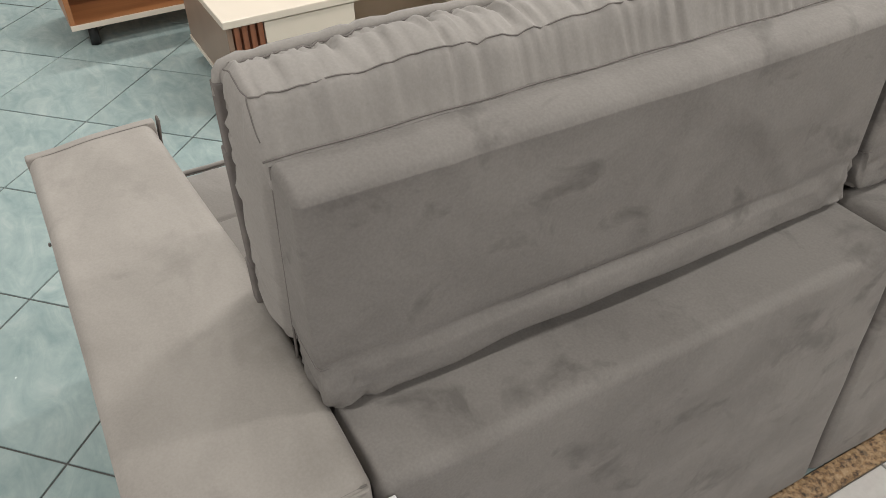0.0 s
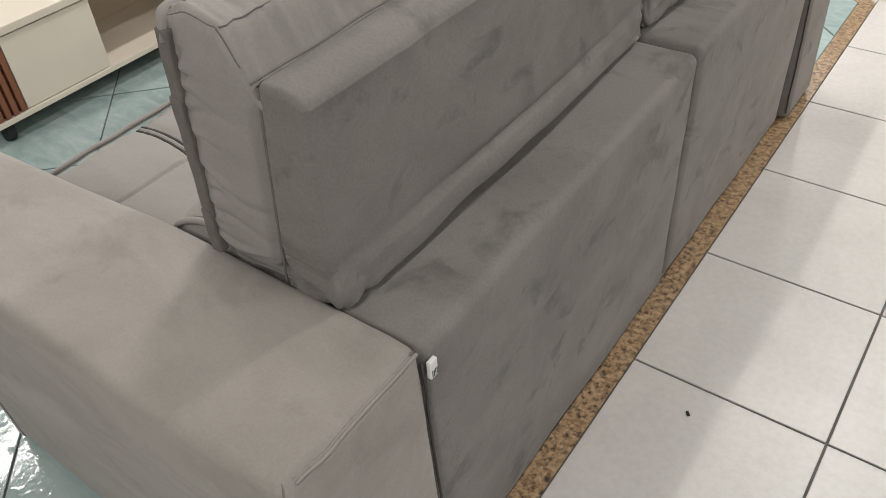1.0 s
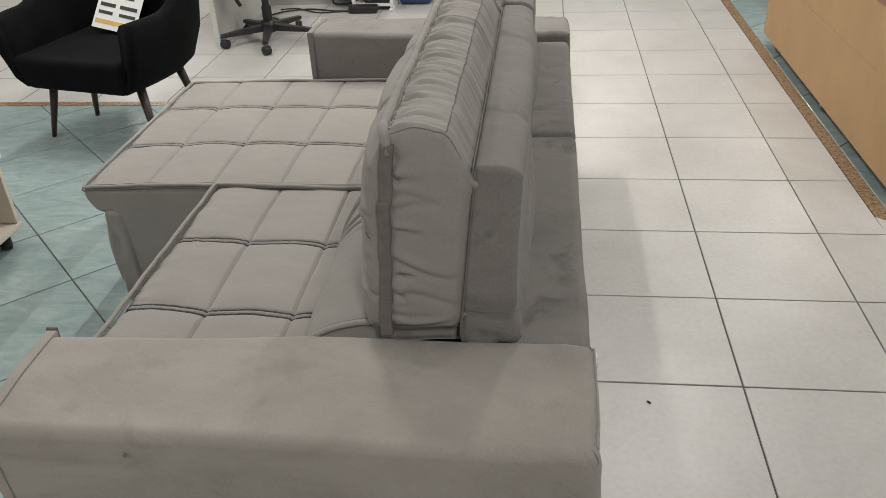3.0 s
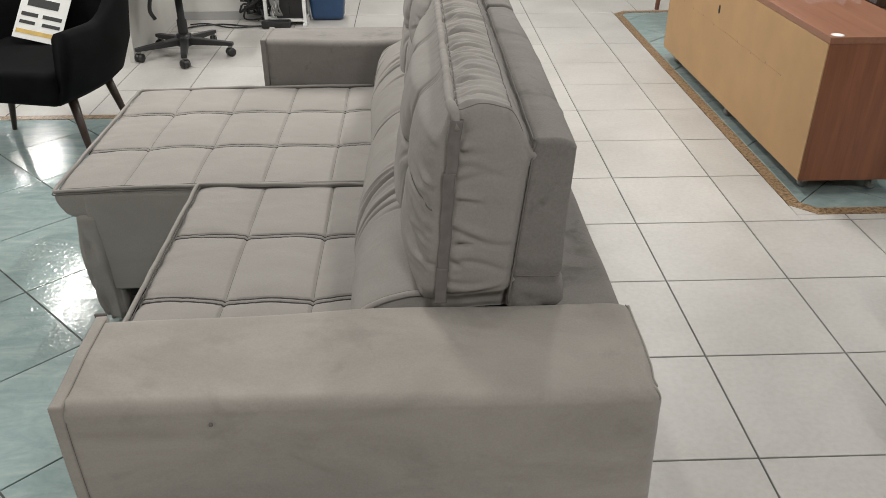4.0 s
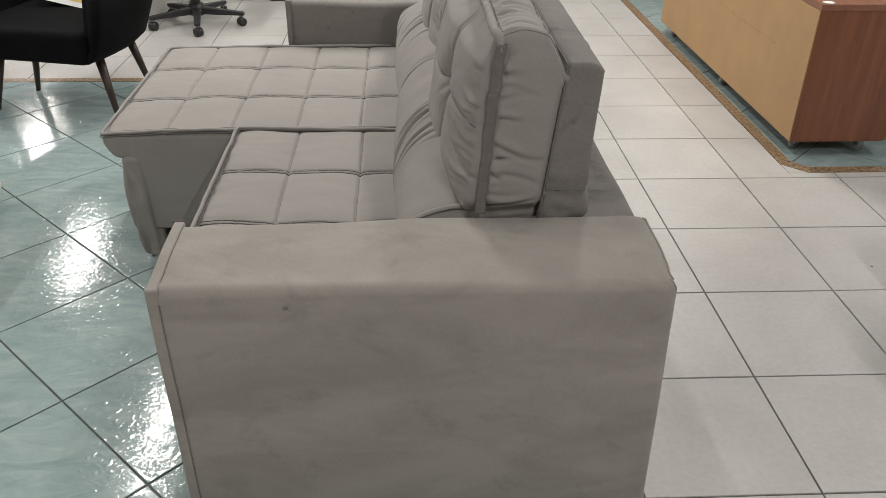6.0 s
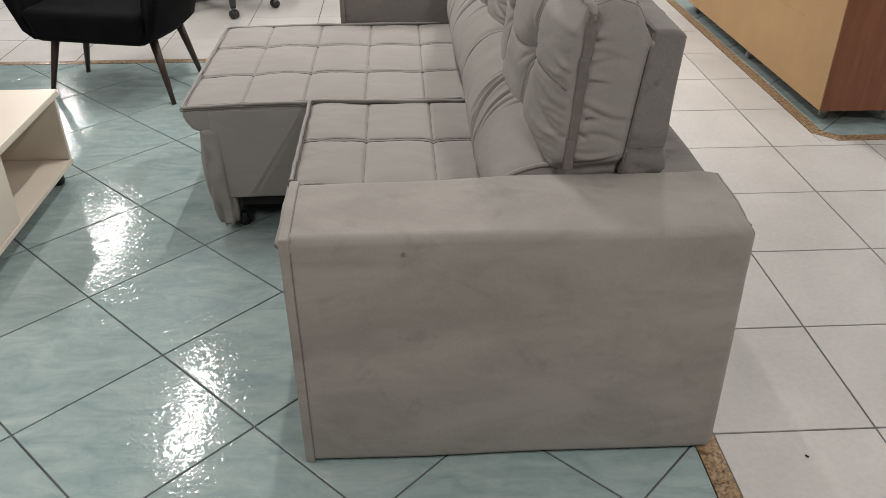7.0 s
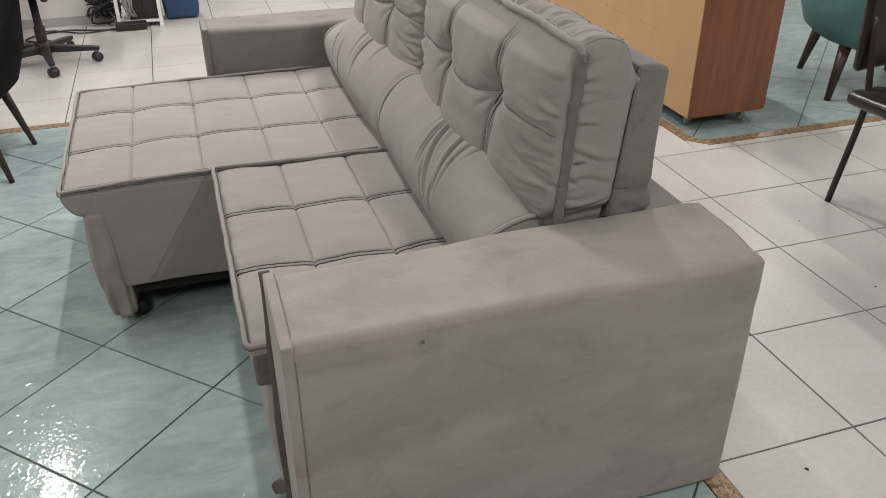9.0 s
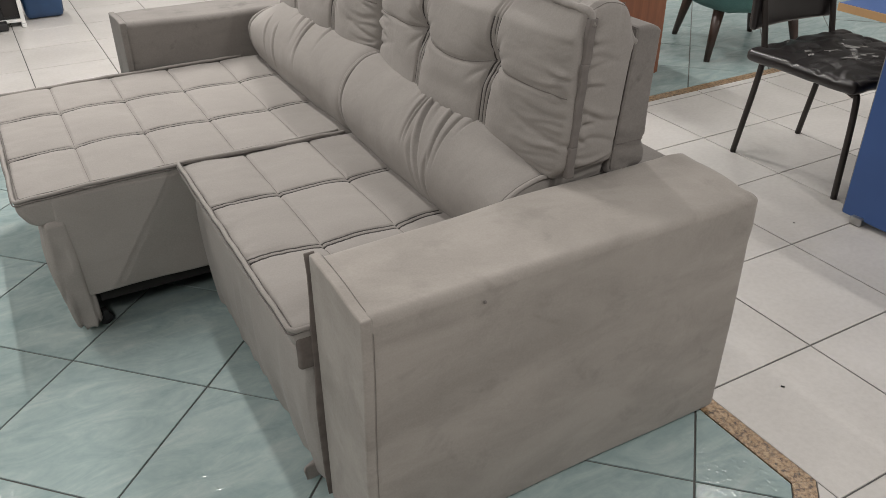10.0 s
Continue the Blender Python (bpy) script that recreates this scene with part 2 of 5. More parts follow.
def soft_box(name, lo, hi, r, step=0.03, seams=((), (), ()), deform=None, smooth=True):
    """A closed box with rounded edges and a fine grid, shaped further by deform(array of points)."""
    r = min(r, *[(b - a) / 2.05 for a, b in zip(lo, hi)])
    axes = [ticks(lo[n], hi[n], r, step, seams[n]) for n in range(3)]
    top = [len(a) - 1 for a in axes]
    index, pts, faces = {}, [], []

    def vid(c):
        if c not in index:
            index[c] = len(pts)
            pts.append([axes[n][c[n]] for n in range(3)])
        return index[c]

    for n in range(3):
        a, b = (n + 1) % 3, (n + 2) % 3
        for side in (0, top[n]):
            for i in range(top[a]):
                for j in range(top[b]):
                    quad = []
                    for di, dj in ((0, 0), (1, 0), (1, 1), (0, 1)):
                        c = [0, 0, 0]
                        c[n], c[a], c[b] = side, i + di, j + dj
                        quad.append(vid(tuple(c)))
                    faces.append(quad if side else quad[::-1])
    p = np.array(pts)
    lo_a, hi_a = np.array(lo) + r, np.array(hi) - r
    inner = np.clip(p, lo_a, hi_a)
    d = p - inner
    length = np.maximum(np.linalg.norm(d, axis=1, keepdims=True), 1e-9)
    p = inner + d / length * r
    if deform:
        p = deform(p)
    return mesh_of(name, p, faces, smooth)


def waves(p, scale, seed=0.0):
    return np.array([noise.noise(Vector((q[0] * scale[0] + seed, q[1] * scale[1] + seed * 1.7, q[2] * scale[2]))) for q in p])


def smooth01(x):
    x = np.clip(x, 0, 1)
    return x * x * (3 - 2 * x)


def tube(name, points, r, n=8, closed=False):
    """A round bar along points; r may be one radius or one per point."""
    pts = [Vector(p) for p in points]
    rad = r if isinstance(r, (list, tuple)) else [r] * len(pts)
    verts, faces = [], []
    side = None
    for i, p in enumerate(pts):
        a = pts[(i - 1) % len(pts)] if (closed or i) else p
        b = pts[(i + 1) % len(pts)] if (closed or i + 1 < len(pts)) else p
        d = (b - a).normalized()
        if side is None:
            side = d.orthogonal().normalized()
        side = (side - d * side.dot(d)).normalized()
        up = d.cross(side)
        for k in range(n):
            t = 2 * math.pi * k / n
            verts.append(p + rad[i] * (math.cos(t) * side + math.sin(t) * up))
    rings = len(pts)
    for i in range(rings if closed else rings - 1):
        for k in range(n):
            a, b = i * n, ((i + 1) % rings) * n
            faces.append([a + k, a + (k + 1) % n, b + (k + 1) % n, b + k])
    if not closed:
        faces += [list(range(n))[::-1], [(rings - 1) * n + k for k in range(n)]]
    return mesh_of(name, verts, faces, True)


def box(name, lo, hi, bevel=0.004):
    """A box with a small chamfer all round."""
    bm = bmesh.new()
    bmesh.ops.create_cube(bm, size=1)
    for v in bm.verts:
        v.co = Vector([lo[n] + (v.co[n] + 0.5) * (hi[n] - lo[n]) for n in range(3)])
    if bevel:
        bmesh.ops.bevel(bm, geom=bm.edges[:], offset=min(bevel, *[(b - a) * 0.45 for a, b in zip(lo, hi)]), segments=2, affect="EDGES", profile=0.6)
    me = bpy.data.meshes.new(name)
    bm.to_mesh(me)
    bm.free()
    return me


def spun(name, profile, n=24):
    """A turned shape about z from (radius, height) pairs."""
    verts, faces = [], []
    for rr, z in profile:
        for k in range(n):
            t = 2 * math.pi * k / n
            verts.append((rr * math.cos(t), rr * math.sin(t), z))
    for i in range(len(profile) - 1):
        for k in range(n):
            faces.append([i * n + k, i * n + (k + 1) % n, (i + 1) * n + (k + 1) % n, (i + 1) * n + k])
    faces += [list(range(n))[::-1], [(len(profile) - 1) * n + k for k in range(n)]]
    return mesh_of(name, verts, faces, True)


def curve_pts(points, steps=8):
    """Points along a smooth line through the given ones."""
    p = [Vector(q) for q in points]
    p = [2 * p[0] - p[1]] + p + [2 * p[-1] - p[-2]]
    out = []
    for i in range(1, len(p) - 2):
        for s in range(steps):
            t = s / steps
            out.append(0.5 * ((2 * p[i]) + (p[i + 1] - p[i - 1]) * t + (2 * p[i - 1] - 5 * p[i] + 4 * p[i + 1] - p[i + 2]) * t * t + (3 * p[i] - p[i - 1] - 3 * p[i + 1] + p[i + 2]) * t ** 3))
    return out + [p[-2]]


# ---- room ----
# walls and ceiling are unseen additions; their dark grey cuts bounced light
def wall(name, lo, hi, material=M_STOREWALL):
    ob = new(name, box(name, lo, hi, 0))
    ob.data.materials.append(material)
    return tagged(ob, "unseen dark grey store wall that cuts bounced light", "wall", kind="structure")


X0, X1, Y0, Y1 = -8.0, 6.0, -5.5, 12.0
wall("wall_north", (X0, Y1, 0), (X1, Y1 + 0.15, CEILING))
wall("wall_south", (X0, Y0 - 0.15, 0), (X1, Y0, CEILING))
wall("wall_west", (X0 - 0.15, Y0, 0), (X0, Y1, CEILING))
wall("wall_east", (X1, Y0, 0), (X1 + 0.15, Y1, CEILING))
tagged(wall("ceiling", (X0, Y0, CEILING), (X1, Y1, CEILING + 0.15), M_STOREWALL), "unseen dark grey store ceiling that cuts bounced light", "ceiling")


def ceiling_light(x, y, share):
    t = thing("ceiling_light", "unseen white surface-mounted tube light on the ceiling", "ceiling light", "rows of ceiling lights", (x, y, CEILING))
    part("housing", box("housing", (-0.15, -0.66, -0.05), (0.15, 0.66, -0.002), 0.008), M_WHITEMETAL, t)
    lamp = bpy.data.lights.new("tube_glow", "AREA")
    lamp.shape, lamp.size, lamp.size_y, lamp.energy = "RECTANGLE", 0.07, 1.2, LAMP_WATTS * share
    lamp.color = (1.0, 0.96, 0.925)
    ob = new("tube_glow", lamp)
    ob.parent = t
    ob.location = (0, 0, -0.056)


for lx, ly, share in LAMPS:
    ceiling_light(lx, ly, share)

# ---- the sofa ----
ARM_H, BACK_X = 0.642, -0.458
SEAT_Y0, SEAT_Y1, MID, CH_Y1 = 0.197, 1.062, 1.072, 1.955
ROWS_SEAT, COLS_SEAT = (0.466, 0.762), (-1.272, -1.077)
ROWS_CHAISE, COLS_CHAISE = (1.374, 1.690), (-1.688, -1.486, -1.285, -1.089)


def crease(n, width):
    """Thin folds along the lines where a noise field changes sign."""
    return np.exp(-(n / width) ** 2)


def cross_dents(p, rows, cols, x0, y0, y1, top, pitch):
    """Quilting on a pad's upper face: triple tucks along x at the rows, thin seams along y at the cols."""
    w = smooth01((p[:, 2] - (top - 0.02)) / 0.015)
    x, y = p[:, 0].copy(), p[:, 1].copy()
    phase = np.abs(np.sin(np.pi * (x - cols[0]) / pitch))
    for r in rows:
        p[:, 1] += w * 0.011 * phase * np.exp(-((y - r) / 0.05) ** 2)
    y2 = y
    dz = np.zeros(len(p))
    edges_y, edges_x = [y0, *rows, y1], [x0, *cols, cols[-1] + pitch]
    cell = np.zeros(len(p))
    for a, b in zip(edges_y, edges_y[1:]):
        for c, d in zip(edges_x, edges_x[1:]):
            u, v = (x - min(c, d)) / abs(d - c), (y2 - a) / (b - a)
            ok = (u > 0) & (u < 1) & (v > 0) & (v < 1)
            cell += np.where(ok, np.abs(np.sin(np.pi * u) * np.sin(np.pi * v)) ** 0.5, 0)
    dz += 0.007 * cell
    for r in rows:
        for off, depth in ((-0.0075, 0.006), (0.0075, 0.0065)):
            dz -= depth * np.exp(-((y2 - r - off) / 0.0034) ** 2)
        for off in (0.0,):
            dz += 0.0035 * np.exp(-((y2 - r - off) / 0.004) ** 2)
        dz -= 0.004 * np.exp(-((y2 - r) / 0.03) ** 2)
    for c in cols:
        dz -= 0.0045 * np.exp(-((x - c) / 0.0042) ** 2)
    dz -= 0.0045 * np.exp(-(x - x0) / 0.07) * crease(waves(p, (7, 26, 3), 1.7), 0.13)
    for r in rows:
        dz -= 0.0012 * np.exp(-((y2 - r) / 0.045) ** 2) * crease(waves(p, (30, 9, 3), 5.2 + r), 0.12)
    dz += 0.0022 * waves(p, (14, 22, 5), 3.1) + 0.004 * waves(p, (5, 5, 5), 7.7)
    p[:, 2] += w * dz
    return p


def seat_shape(p):
    top = 0.468
    x, z = p[:, 0].copy(), p[:, 2].copy()
    y = p[:, 1].copy()
    p = cross_dents(p, ROWS_SEAT, COLS_SEAT, -1.462, SEAT_Y0, SEAT_Y1, top, 0.195)
    p[:, 1] -= 0.034 * smooth01((0.40 - y) / 0.2) * np.clip((-1.0 - x) / 0.42, 0, 1)
    front = smooth01((-1.36 - x) / 0.1)
    p[:, 0] += front * (0.055 * smooth01((0.455 - z) / 0.1) + 0.006 * waves(p, (3, 7, 3), 1.0))
    p[:, 2] += 0.008 * np.clip((-x - 1.2) / 0.26, 0, 1) * smooth01((z - 0.44) / 0.02)
    return p


def chaise_shape(p):
    top = 0.468
    x, z = p[:, 0].copy(), p[:, 2].copy()
    p = cross_dents(p, ROWS_CHAISE, COLS_CHAISE, -1.882, MID, CH_Y1, top, 0.193)
    front = smooth01((-1.78 - x) / 0.1)
    p[:, 0] += front * (0.060 * (1 - np.sqrt(1 - np.clip((0.452 - z) / 0.085, 0, 1) ** 2)) + 0.006 * waves(p, (3, 7, 3), 5.0))
    p[:, 2] -= 0.013 * smooth01((-x - 1.55) / 0.33) * smooth01((z - 0.40) / 0.05) * (1 - 0.6 * smooth01((p[:, 1] - 1.1) / 0.8))
    return p


def wavy(points, amount, seed, step=0.03):
    out = []
    for a, b in zip(points, points[1:]):
        a, b = Vector(a), Vector(b)
        n = max(2, int((b - a).length / step))
        for i in range(n):
            q = a.lerp(b, i / n)
            d = noise.noise_vector(q * 17 + Vector((seed, 0, 0)))
            out.append(q + d * amount)
    return out + [Vector(points[-1])]


def thread(name, line, shape, r, parent, lift=(0, 0, 0.0004), material=None):
    """A stitched seam, or a dark line standing for crease shade, on a shaped surface: the line is bent by the same
    shape.
    """
    q = shape(np.array(line, float)) + np.array(lift)
    return part(name, tube(name, q, r, 5), material or M_SEAM, parent)


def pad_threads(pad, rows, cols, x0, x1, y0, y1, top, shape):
    # near-black stitching, thickened to stand for shade in the tucks
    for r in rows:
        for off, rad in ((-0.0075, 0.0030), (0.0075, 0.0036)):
            thread("tuck_seam_shade", [(x0 + (x1 - x0) * k / 90, r + off, top) for k in range(91)], shape, rad, pad, (0, 0, 0.0032))
    for c in cols:
        thread("stitch_seam", [(c, y0 + (y1 - y0) * k / 60, top) for k in range(61)], shape, 0.0011, pad, (0, 0, 0.0003), M_TAPE_AND_SHADE)


def arm_shape(p):
    x, y, z = p[:, 0].copy(), p[:, 1].copy(), p[:, 2].copy()
    low = 1 - np.clip(z / ARM_H, 0, 1)
    back = smooth01((x + 0.62) / 0.16)
    p[:, 0] += back * 0.022 * low
    outer = smooth01((0.05 - y) / 0.1)
    p[:, 1] += outer * (0.024 * low + 0.004 * waves(p, (4, 2, 5), 2.0))
    p[:, 1] -= 0.030 * smooth01((y - 0.10) / 0.06) * np.clip((-0.95 - x) / 0.46, 0, 1)
    p[:, 2] += smooth01((z - 0.6) / 0.03) * (0.005 * waves(p, (4, 5, 1), 9.0) - 0.006 * outer)
    crease = back * smooth01((z - 0.4) / 0.2)
    p[:, 1] += crease * 0.006 * waves(p, (9, 4, 16), 4.0)
    p[:, 2] += crease * 0.005 * waves(p, (18, 14, 6), 6.0)
    pinch = np.exp(-((x + 0.47) / 0.05) ** 2) * outer * smooth01((z - 0.5) / 0.1)
    p[:, 0] -= pinch * 0.009 * np.abs(waves(p, (9, 30, 12), 2.5))
    p[:, 2] -= pinch * 0.012 * np.abs(waves(p, (30, 9, 9), 1.5))
    return p


def sofa_arm(parent, m, label, tag, cloth):
    a = part("armrest", soft_box("armrest", (-1.409, -0.079, 0.006), (BACK_X, 0.178, ARM_H), 0.022, 0.014, deform=arm_shape), cloth, parent, label, m)
    part("front_panel", soft_box("front_panel", (-1.413, -0.0805, 0.008), (-1.391, 0.184, ARM_H + 0.0015), 0.0045, 0.02, deform=arm_shape), cloth, a)
    edge = [(-1.3905, -0.0800, 0.02 + 0.58 * k / 30) for k in range(31)] + [(-1.3905, -0.071, 0.6345)] + [(-1.3905, -0.05 + 0.22 * k / 12, 0.6425) for k in range(13)]
    thread("front_seam", edge, arm_shape, 0.0005, a, (0, 0, 0), M_TAPE_AND_SHADE)
    thread("corner_seam", [(-0.4655, -0.0715, 0.03 + 0.585 * k / 40) for k in range(41)], arm_shape, 0.0008, a, (0, 0, 0), M_TAPE_AND_SHADE)
    thread("corner_seam", [(-0.4655, -0.05 + 0.22 * k / 30, 0.6345) for k in range(31)], arm_shape, 0.0016, a, (0, 0, 0), M_TAPE_AND_SHADE)
    thread("corner_piping", [(-0.4605, -0.05 + 0.22 * k / 30, 0.6315) for k in range(31)], arm_shape, 0.0028, a, (0, 0, 0), cloth)
    # dark thread standing for the shaded pinch where the seams meet at the rear corner
    knot = Vector((BACK_X - 0.022, -0.057, ARM_H - 0.022))
    arc = [knot + 0.0212 * Vector((math.cos(0.5 + 0.035 * k) * math.cos(1.0 - 0.10 * k), -math.sin(0.5 + 0.035 * k) * math.cos(1.0 - 0.10 * k), math.sin(1.0 - 0.10 * k))) for k in range(11)]
    thread("corner_pinch_shade", [tuple(q) for q in arc], arm_shape, [0.0006 + 0.0013 * math.sin(math.pi * k / 10) for k in range(11)], a, (0, 0, 0), M_TAPE_AND_SHADE)

    def curl(p):
        p[:, 0] += -0.006 * np.sin(np.pi * np.clip((p[:, 2] - 0.02) / 0.5, 0, 1)) + 0.004 * waves(p, (3, 3, 9), 6.0)
        p[:, 1] += 0.006 * smooth01((p[:, 2] - 0.60) / 0.04) + 0.003 * waves(p, (3, 3, 12), 2.0)
        return p

    if tag:
        part("edge_flap", soft_box("edge_flap", (-1.4200, 0.155, 0.012), (-1.398, 0.160, ARM_H + 0.004), 0.0022, 0.02, deform=curl), M_LINING_AND_SHADE, a, "dark curled lining edge")
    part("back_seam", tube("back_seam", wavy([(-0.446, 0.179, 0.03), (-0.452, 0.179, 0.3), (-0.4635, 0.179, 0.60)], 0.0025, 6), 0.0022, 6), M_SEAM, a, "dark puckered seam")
    return a


def side_creases(x, z):
    """Slack folds across a cushion's side: (height at the strip, slope, reach, depth)."""
    d = np.zeros(len(x))
    u = x + 0.79
    for z0, slope, reach, depth in ((0.955, 0.25, 0.05, 0.006), (0.92, -0.12, 0.08, 0.007), (0.895, 0.10, 0.10, 0.006), (0.845, 0.22, 0.06, 0.005), (0.80, -0.32, 0.13, 0.009), (0.745, -0.22, 0.12, 0.008), (0.70, -0.1, 0.07, 0.006), (0.672, 0.05, 0.11, 0.007)):
        line = z0 + slope * u + 0.004 * np.sin(60 * u + 40 * z0)
        win = np.clip(1.2 - u / reach, 0, 1) * smooth01((u + 0.006) / 0.02)
        d -= depth * win * np.exp(-((z - line) / 0.0055) ** 2)
        d += 0.5 * depth * win * np.exp(-((z - line - 0.014) / 0.010) ** 2)
    return d


def gathers(seed, n, lo, hi, reach, depth):
    """Short folds that start at a seam: place along it, lean, length, depth, width."""
    r = random.Random(seed)
    return [(r.uniform(lo, hi), r.uniform(-0.22, 0.22), reach * r.uniform(0.35, 1.25) ** 1.3, depth * r.uniform(0.35, 1.2), r.uniform(0.0032, 0.0065)) for _ in range(n)]


def folded(along, away, folds):
    """Depth of the folds at a distance away from their seam."""
    d = np.zeros(len(along))
    for at, lean, reach, depth, width in folds:
        off = along - at - lean * away - 0.006 * np.sin(away * 38 + at * 90)
        win = smooth01(away / 0.012) * (1 - smooth01(away / reach))
        d += depth * win * (np.exp(-(off / width) ** 2) - 0.55 * np.exp(-((off - 2.1 * width) / (1.6 * width)) ** 2))
    return d


def cushion_shape(y0, y1):
    """Upper back cushion: tufted front, domed top that falls away to the rear, slack sides."""
    third = (y1 - y0) / 3
    tufts = (y0 + third * 0.86, y1 - third * 1.08)
    side_folds = gathers(int(y0 * 1000), 24, 0.67, 0.985, 0.13, 0.0064), gathers(int(y1 * 1000), 24, 0.67, 0.985, 0.13, 0.0064)
    top_folds = gathers(int(y0 * 777), 64, y0, y1, 0.085, 0.0070)
    rear_folds = gathers(int(y0 * 555), 40, y0, y1, 0.06, 0.005)
    panel_folds = gathers(int(y0 * 333), 14, 0.66, 0.98, 0.085, 0.0065)

    def shape(p):
        x, y, z = p[:, 0].copy(), p[:, 1].copy(), p[:, 2].copy()
        v, w = (y - y0) / (y1 - y0), (z - 0.64) / 0.38
        front = smooth01((-0.745 - x) / 0.05)
        gone = np.maximum(np.maximum(tufts[0] - y, y - tufts[1]), 0)
        zs = 0.850 - 0.022 * np.sin(np.pi * np.clip((y - tufts[0]) / (tufts[1] - tufts[0]), 0, 1)) - 0.06 * gone
        bulge = np.clip(np.sin(np.pi * np.clip(v, 0, 1)), 0, 1) ** 0.40 * np.clip(np.sin(np.pi * np.clip(w, 0, 1) ** 0.66), 0, 1) ** 0.38
        dx = 0.081 * bulge - 0.003 * (np.exp(-(y - y0) / 0.03) + np.exp(-(y1 - y) / 0.03))
        for t in tufts:
            near = np.exp(-((y - t) / 0.040) ** 2)
            dx -= 0.009 * near * np.clip(1.25 - 0.8 * np.abs(w - 0.55), 0, 1)
            for off in (-0.013, 0.0, 0.013):
                dx -= 0.010 * np.exp(-((y - t - off) / 0.0036) ** 2) * smooth01((w - 0.08) / 0.1)
            dx -= 0.026 * np.exp(-(((y - t) / 0.045) ** 2 + ((z - 0.850) / 0.04) ** 2))
            # puckers that run out from the tuft
            ray = np.arctan2(z - 0.85, y - t)
            far = np.hypot(z - 0.85, y - t)
            dx -= 0.004 * np.exp(-((far - 0.045) / 0.035) ** 2) * (0.5 + 0.5 * np.cos(11 * ray + 3 * t)) ** 3
        dx -= 0.004 * np.exp(-((z - zs) / 0.03) ** 2) * bulge
        dx -= 0.007 * np.exp(-((z - zs) / 0.0048) ** 2) * bulge
        edge = np.exp(-(y - y0) / 0.06) + np.exp(-(y1 - y) / 0.06)
        inside = smooth01(np.minimum(y - y0, y1 - y) / 0.03)
        dx -= bulge * edge * inside * (0.007 * crease(waves(p, (2, 5, 36), 6.0 + y0), 0.11) + 0.005 * crease(waves(p, (2, 9, 60), 2.0 + y0), 0.16))
        dx -= inside * (folded(z, y - y0, side_folds[0]) + folded(z, y1 - y, side_folds[1]))
        low_fold = 0.728 + 0.30 * np.minimum(y - y0, y1 - y)
        dx -= 0.0065 * np.exp(-((z - low_fold) / 0.006) ** 2) * (1 - smooth01(np.minimum(y - y0, y1 - y) / 0.2))
        dx += bulge * (0.003 * waves(p, (3, 9, 22), 2.0 + y0) + 0.005 * waves(p, (3, 6, 9), 8.0 + y0))
        p[:, 0] -= front * dx * smooth01((1.008 - z) / 0.055)
        # the filling swells past the edge strip
        swell = 0.013 * front * np.sin(np.pi * np.clip(dx / 0.075, 0, 1)) * np.clip(np.sin(np.pi * np.clip((z - 0.63) / 0.37, 0, 1)), 0, 1) ** 0.6
        p[:, 1] += swell * (np.exp(-((y1 - y) / 0.03)) - np.exp(-((y - y0) / 0.03)))
        # top
        top = smooth01((z - 0.985) / 0.02)
        u = np.clip((x + 0.80) / 0.118, 0, 1)
        welt = np.exp(-np.maximum(x + 0.785, 0) / 0.04) * smooth01((x + 0.792) / 0.02)
        puff = 0.016 * np.sin(np.pi * u) + 0.003 + 0.006 * waves(p, (4, 7, 4), 1.0 + y0)
        puff -= (0.003 + 0.006 * welt) * crease(waves(p, (4, 30, 2), 3.0 + y0), 0.15)
        puff -= (0.0015 + 0.003 * welt) * crease(waves(p, (5, 62, 2), 8.0 + y0), 0.18)
        puff -= folded(y, x + 0.785, top_folds) + folded(y, -0.655 - x, rear_folds)
        p[:, 2] += top * puff
        p[:, 2] -= 0.066 * smooth01((x + 0.690) / 0.042) * smooth01((z - 0.89) / 0.115)
        p[:, 0] += 0.009 * smooth01((z - 0.86) / 0.15) * smooth01((-0.72 - x) / 0.06)
        # sides
        side = smooth01((y0 + 0.03 - y) / 0.03) - smooth01((y - y1 + 0.03) / 0.03)
        mid = np.sin(np.pi * np.clip((x + 0.80) / 0.145, 0, 1)) * np.sin(np.pi * np.clip(w, 0, 1)) ** 0.5
        p[:, 1] -= side * (0.010 * mid + 0.004 * waves(p, (5, 3, 9), 5.0 + y0) + 0.55 * side_creases(x, z) - folded(z, x + 0.782, panel_folds)
                           - 0.004 * np.exp(-((z - 1.0) / 0.03) ** 2) * crease(waves(p, (30, 2, 5), 4.0 + y0), 0.2))
        groove = -0.650 - 0.032 * np.clip((0.96 - z) / 0.30, 0, 1)
        p[:, 1] += side * 0.010 * smooth01((x - groove + 0.014) / 0.014) ** 1.5 * smooth01((1.005 - z) / 0.04)
        p[:, 0] -= 0.02 * smooth01((0.80 - z) / 0.16) * smooth01((-0.7 - x) / 0.1)
        p[:, 1] += side * 0.020 * smooth01((0.69 - z) / 0.055) ** 1.6
        p[:, 2] += smooth01((0.70 - z) / 0.06) * (0.010 * waves(p, (7, 7, 3), 4.4) + 0.010)
        return p

    return shape, tufts


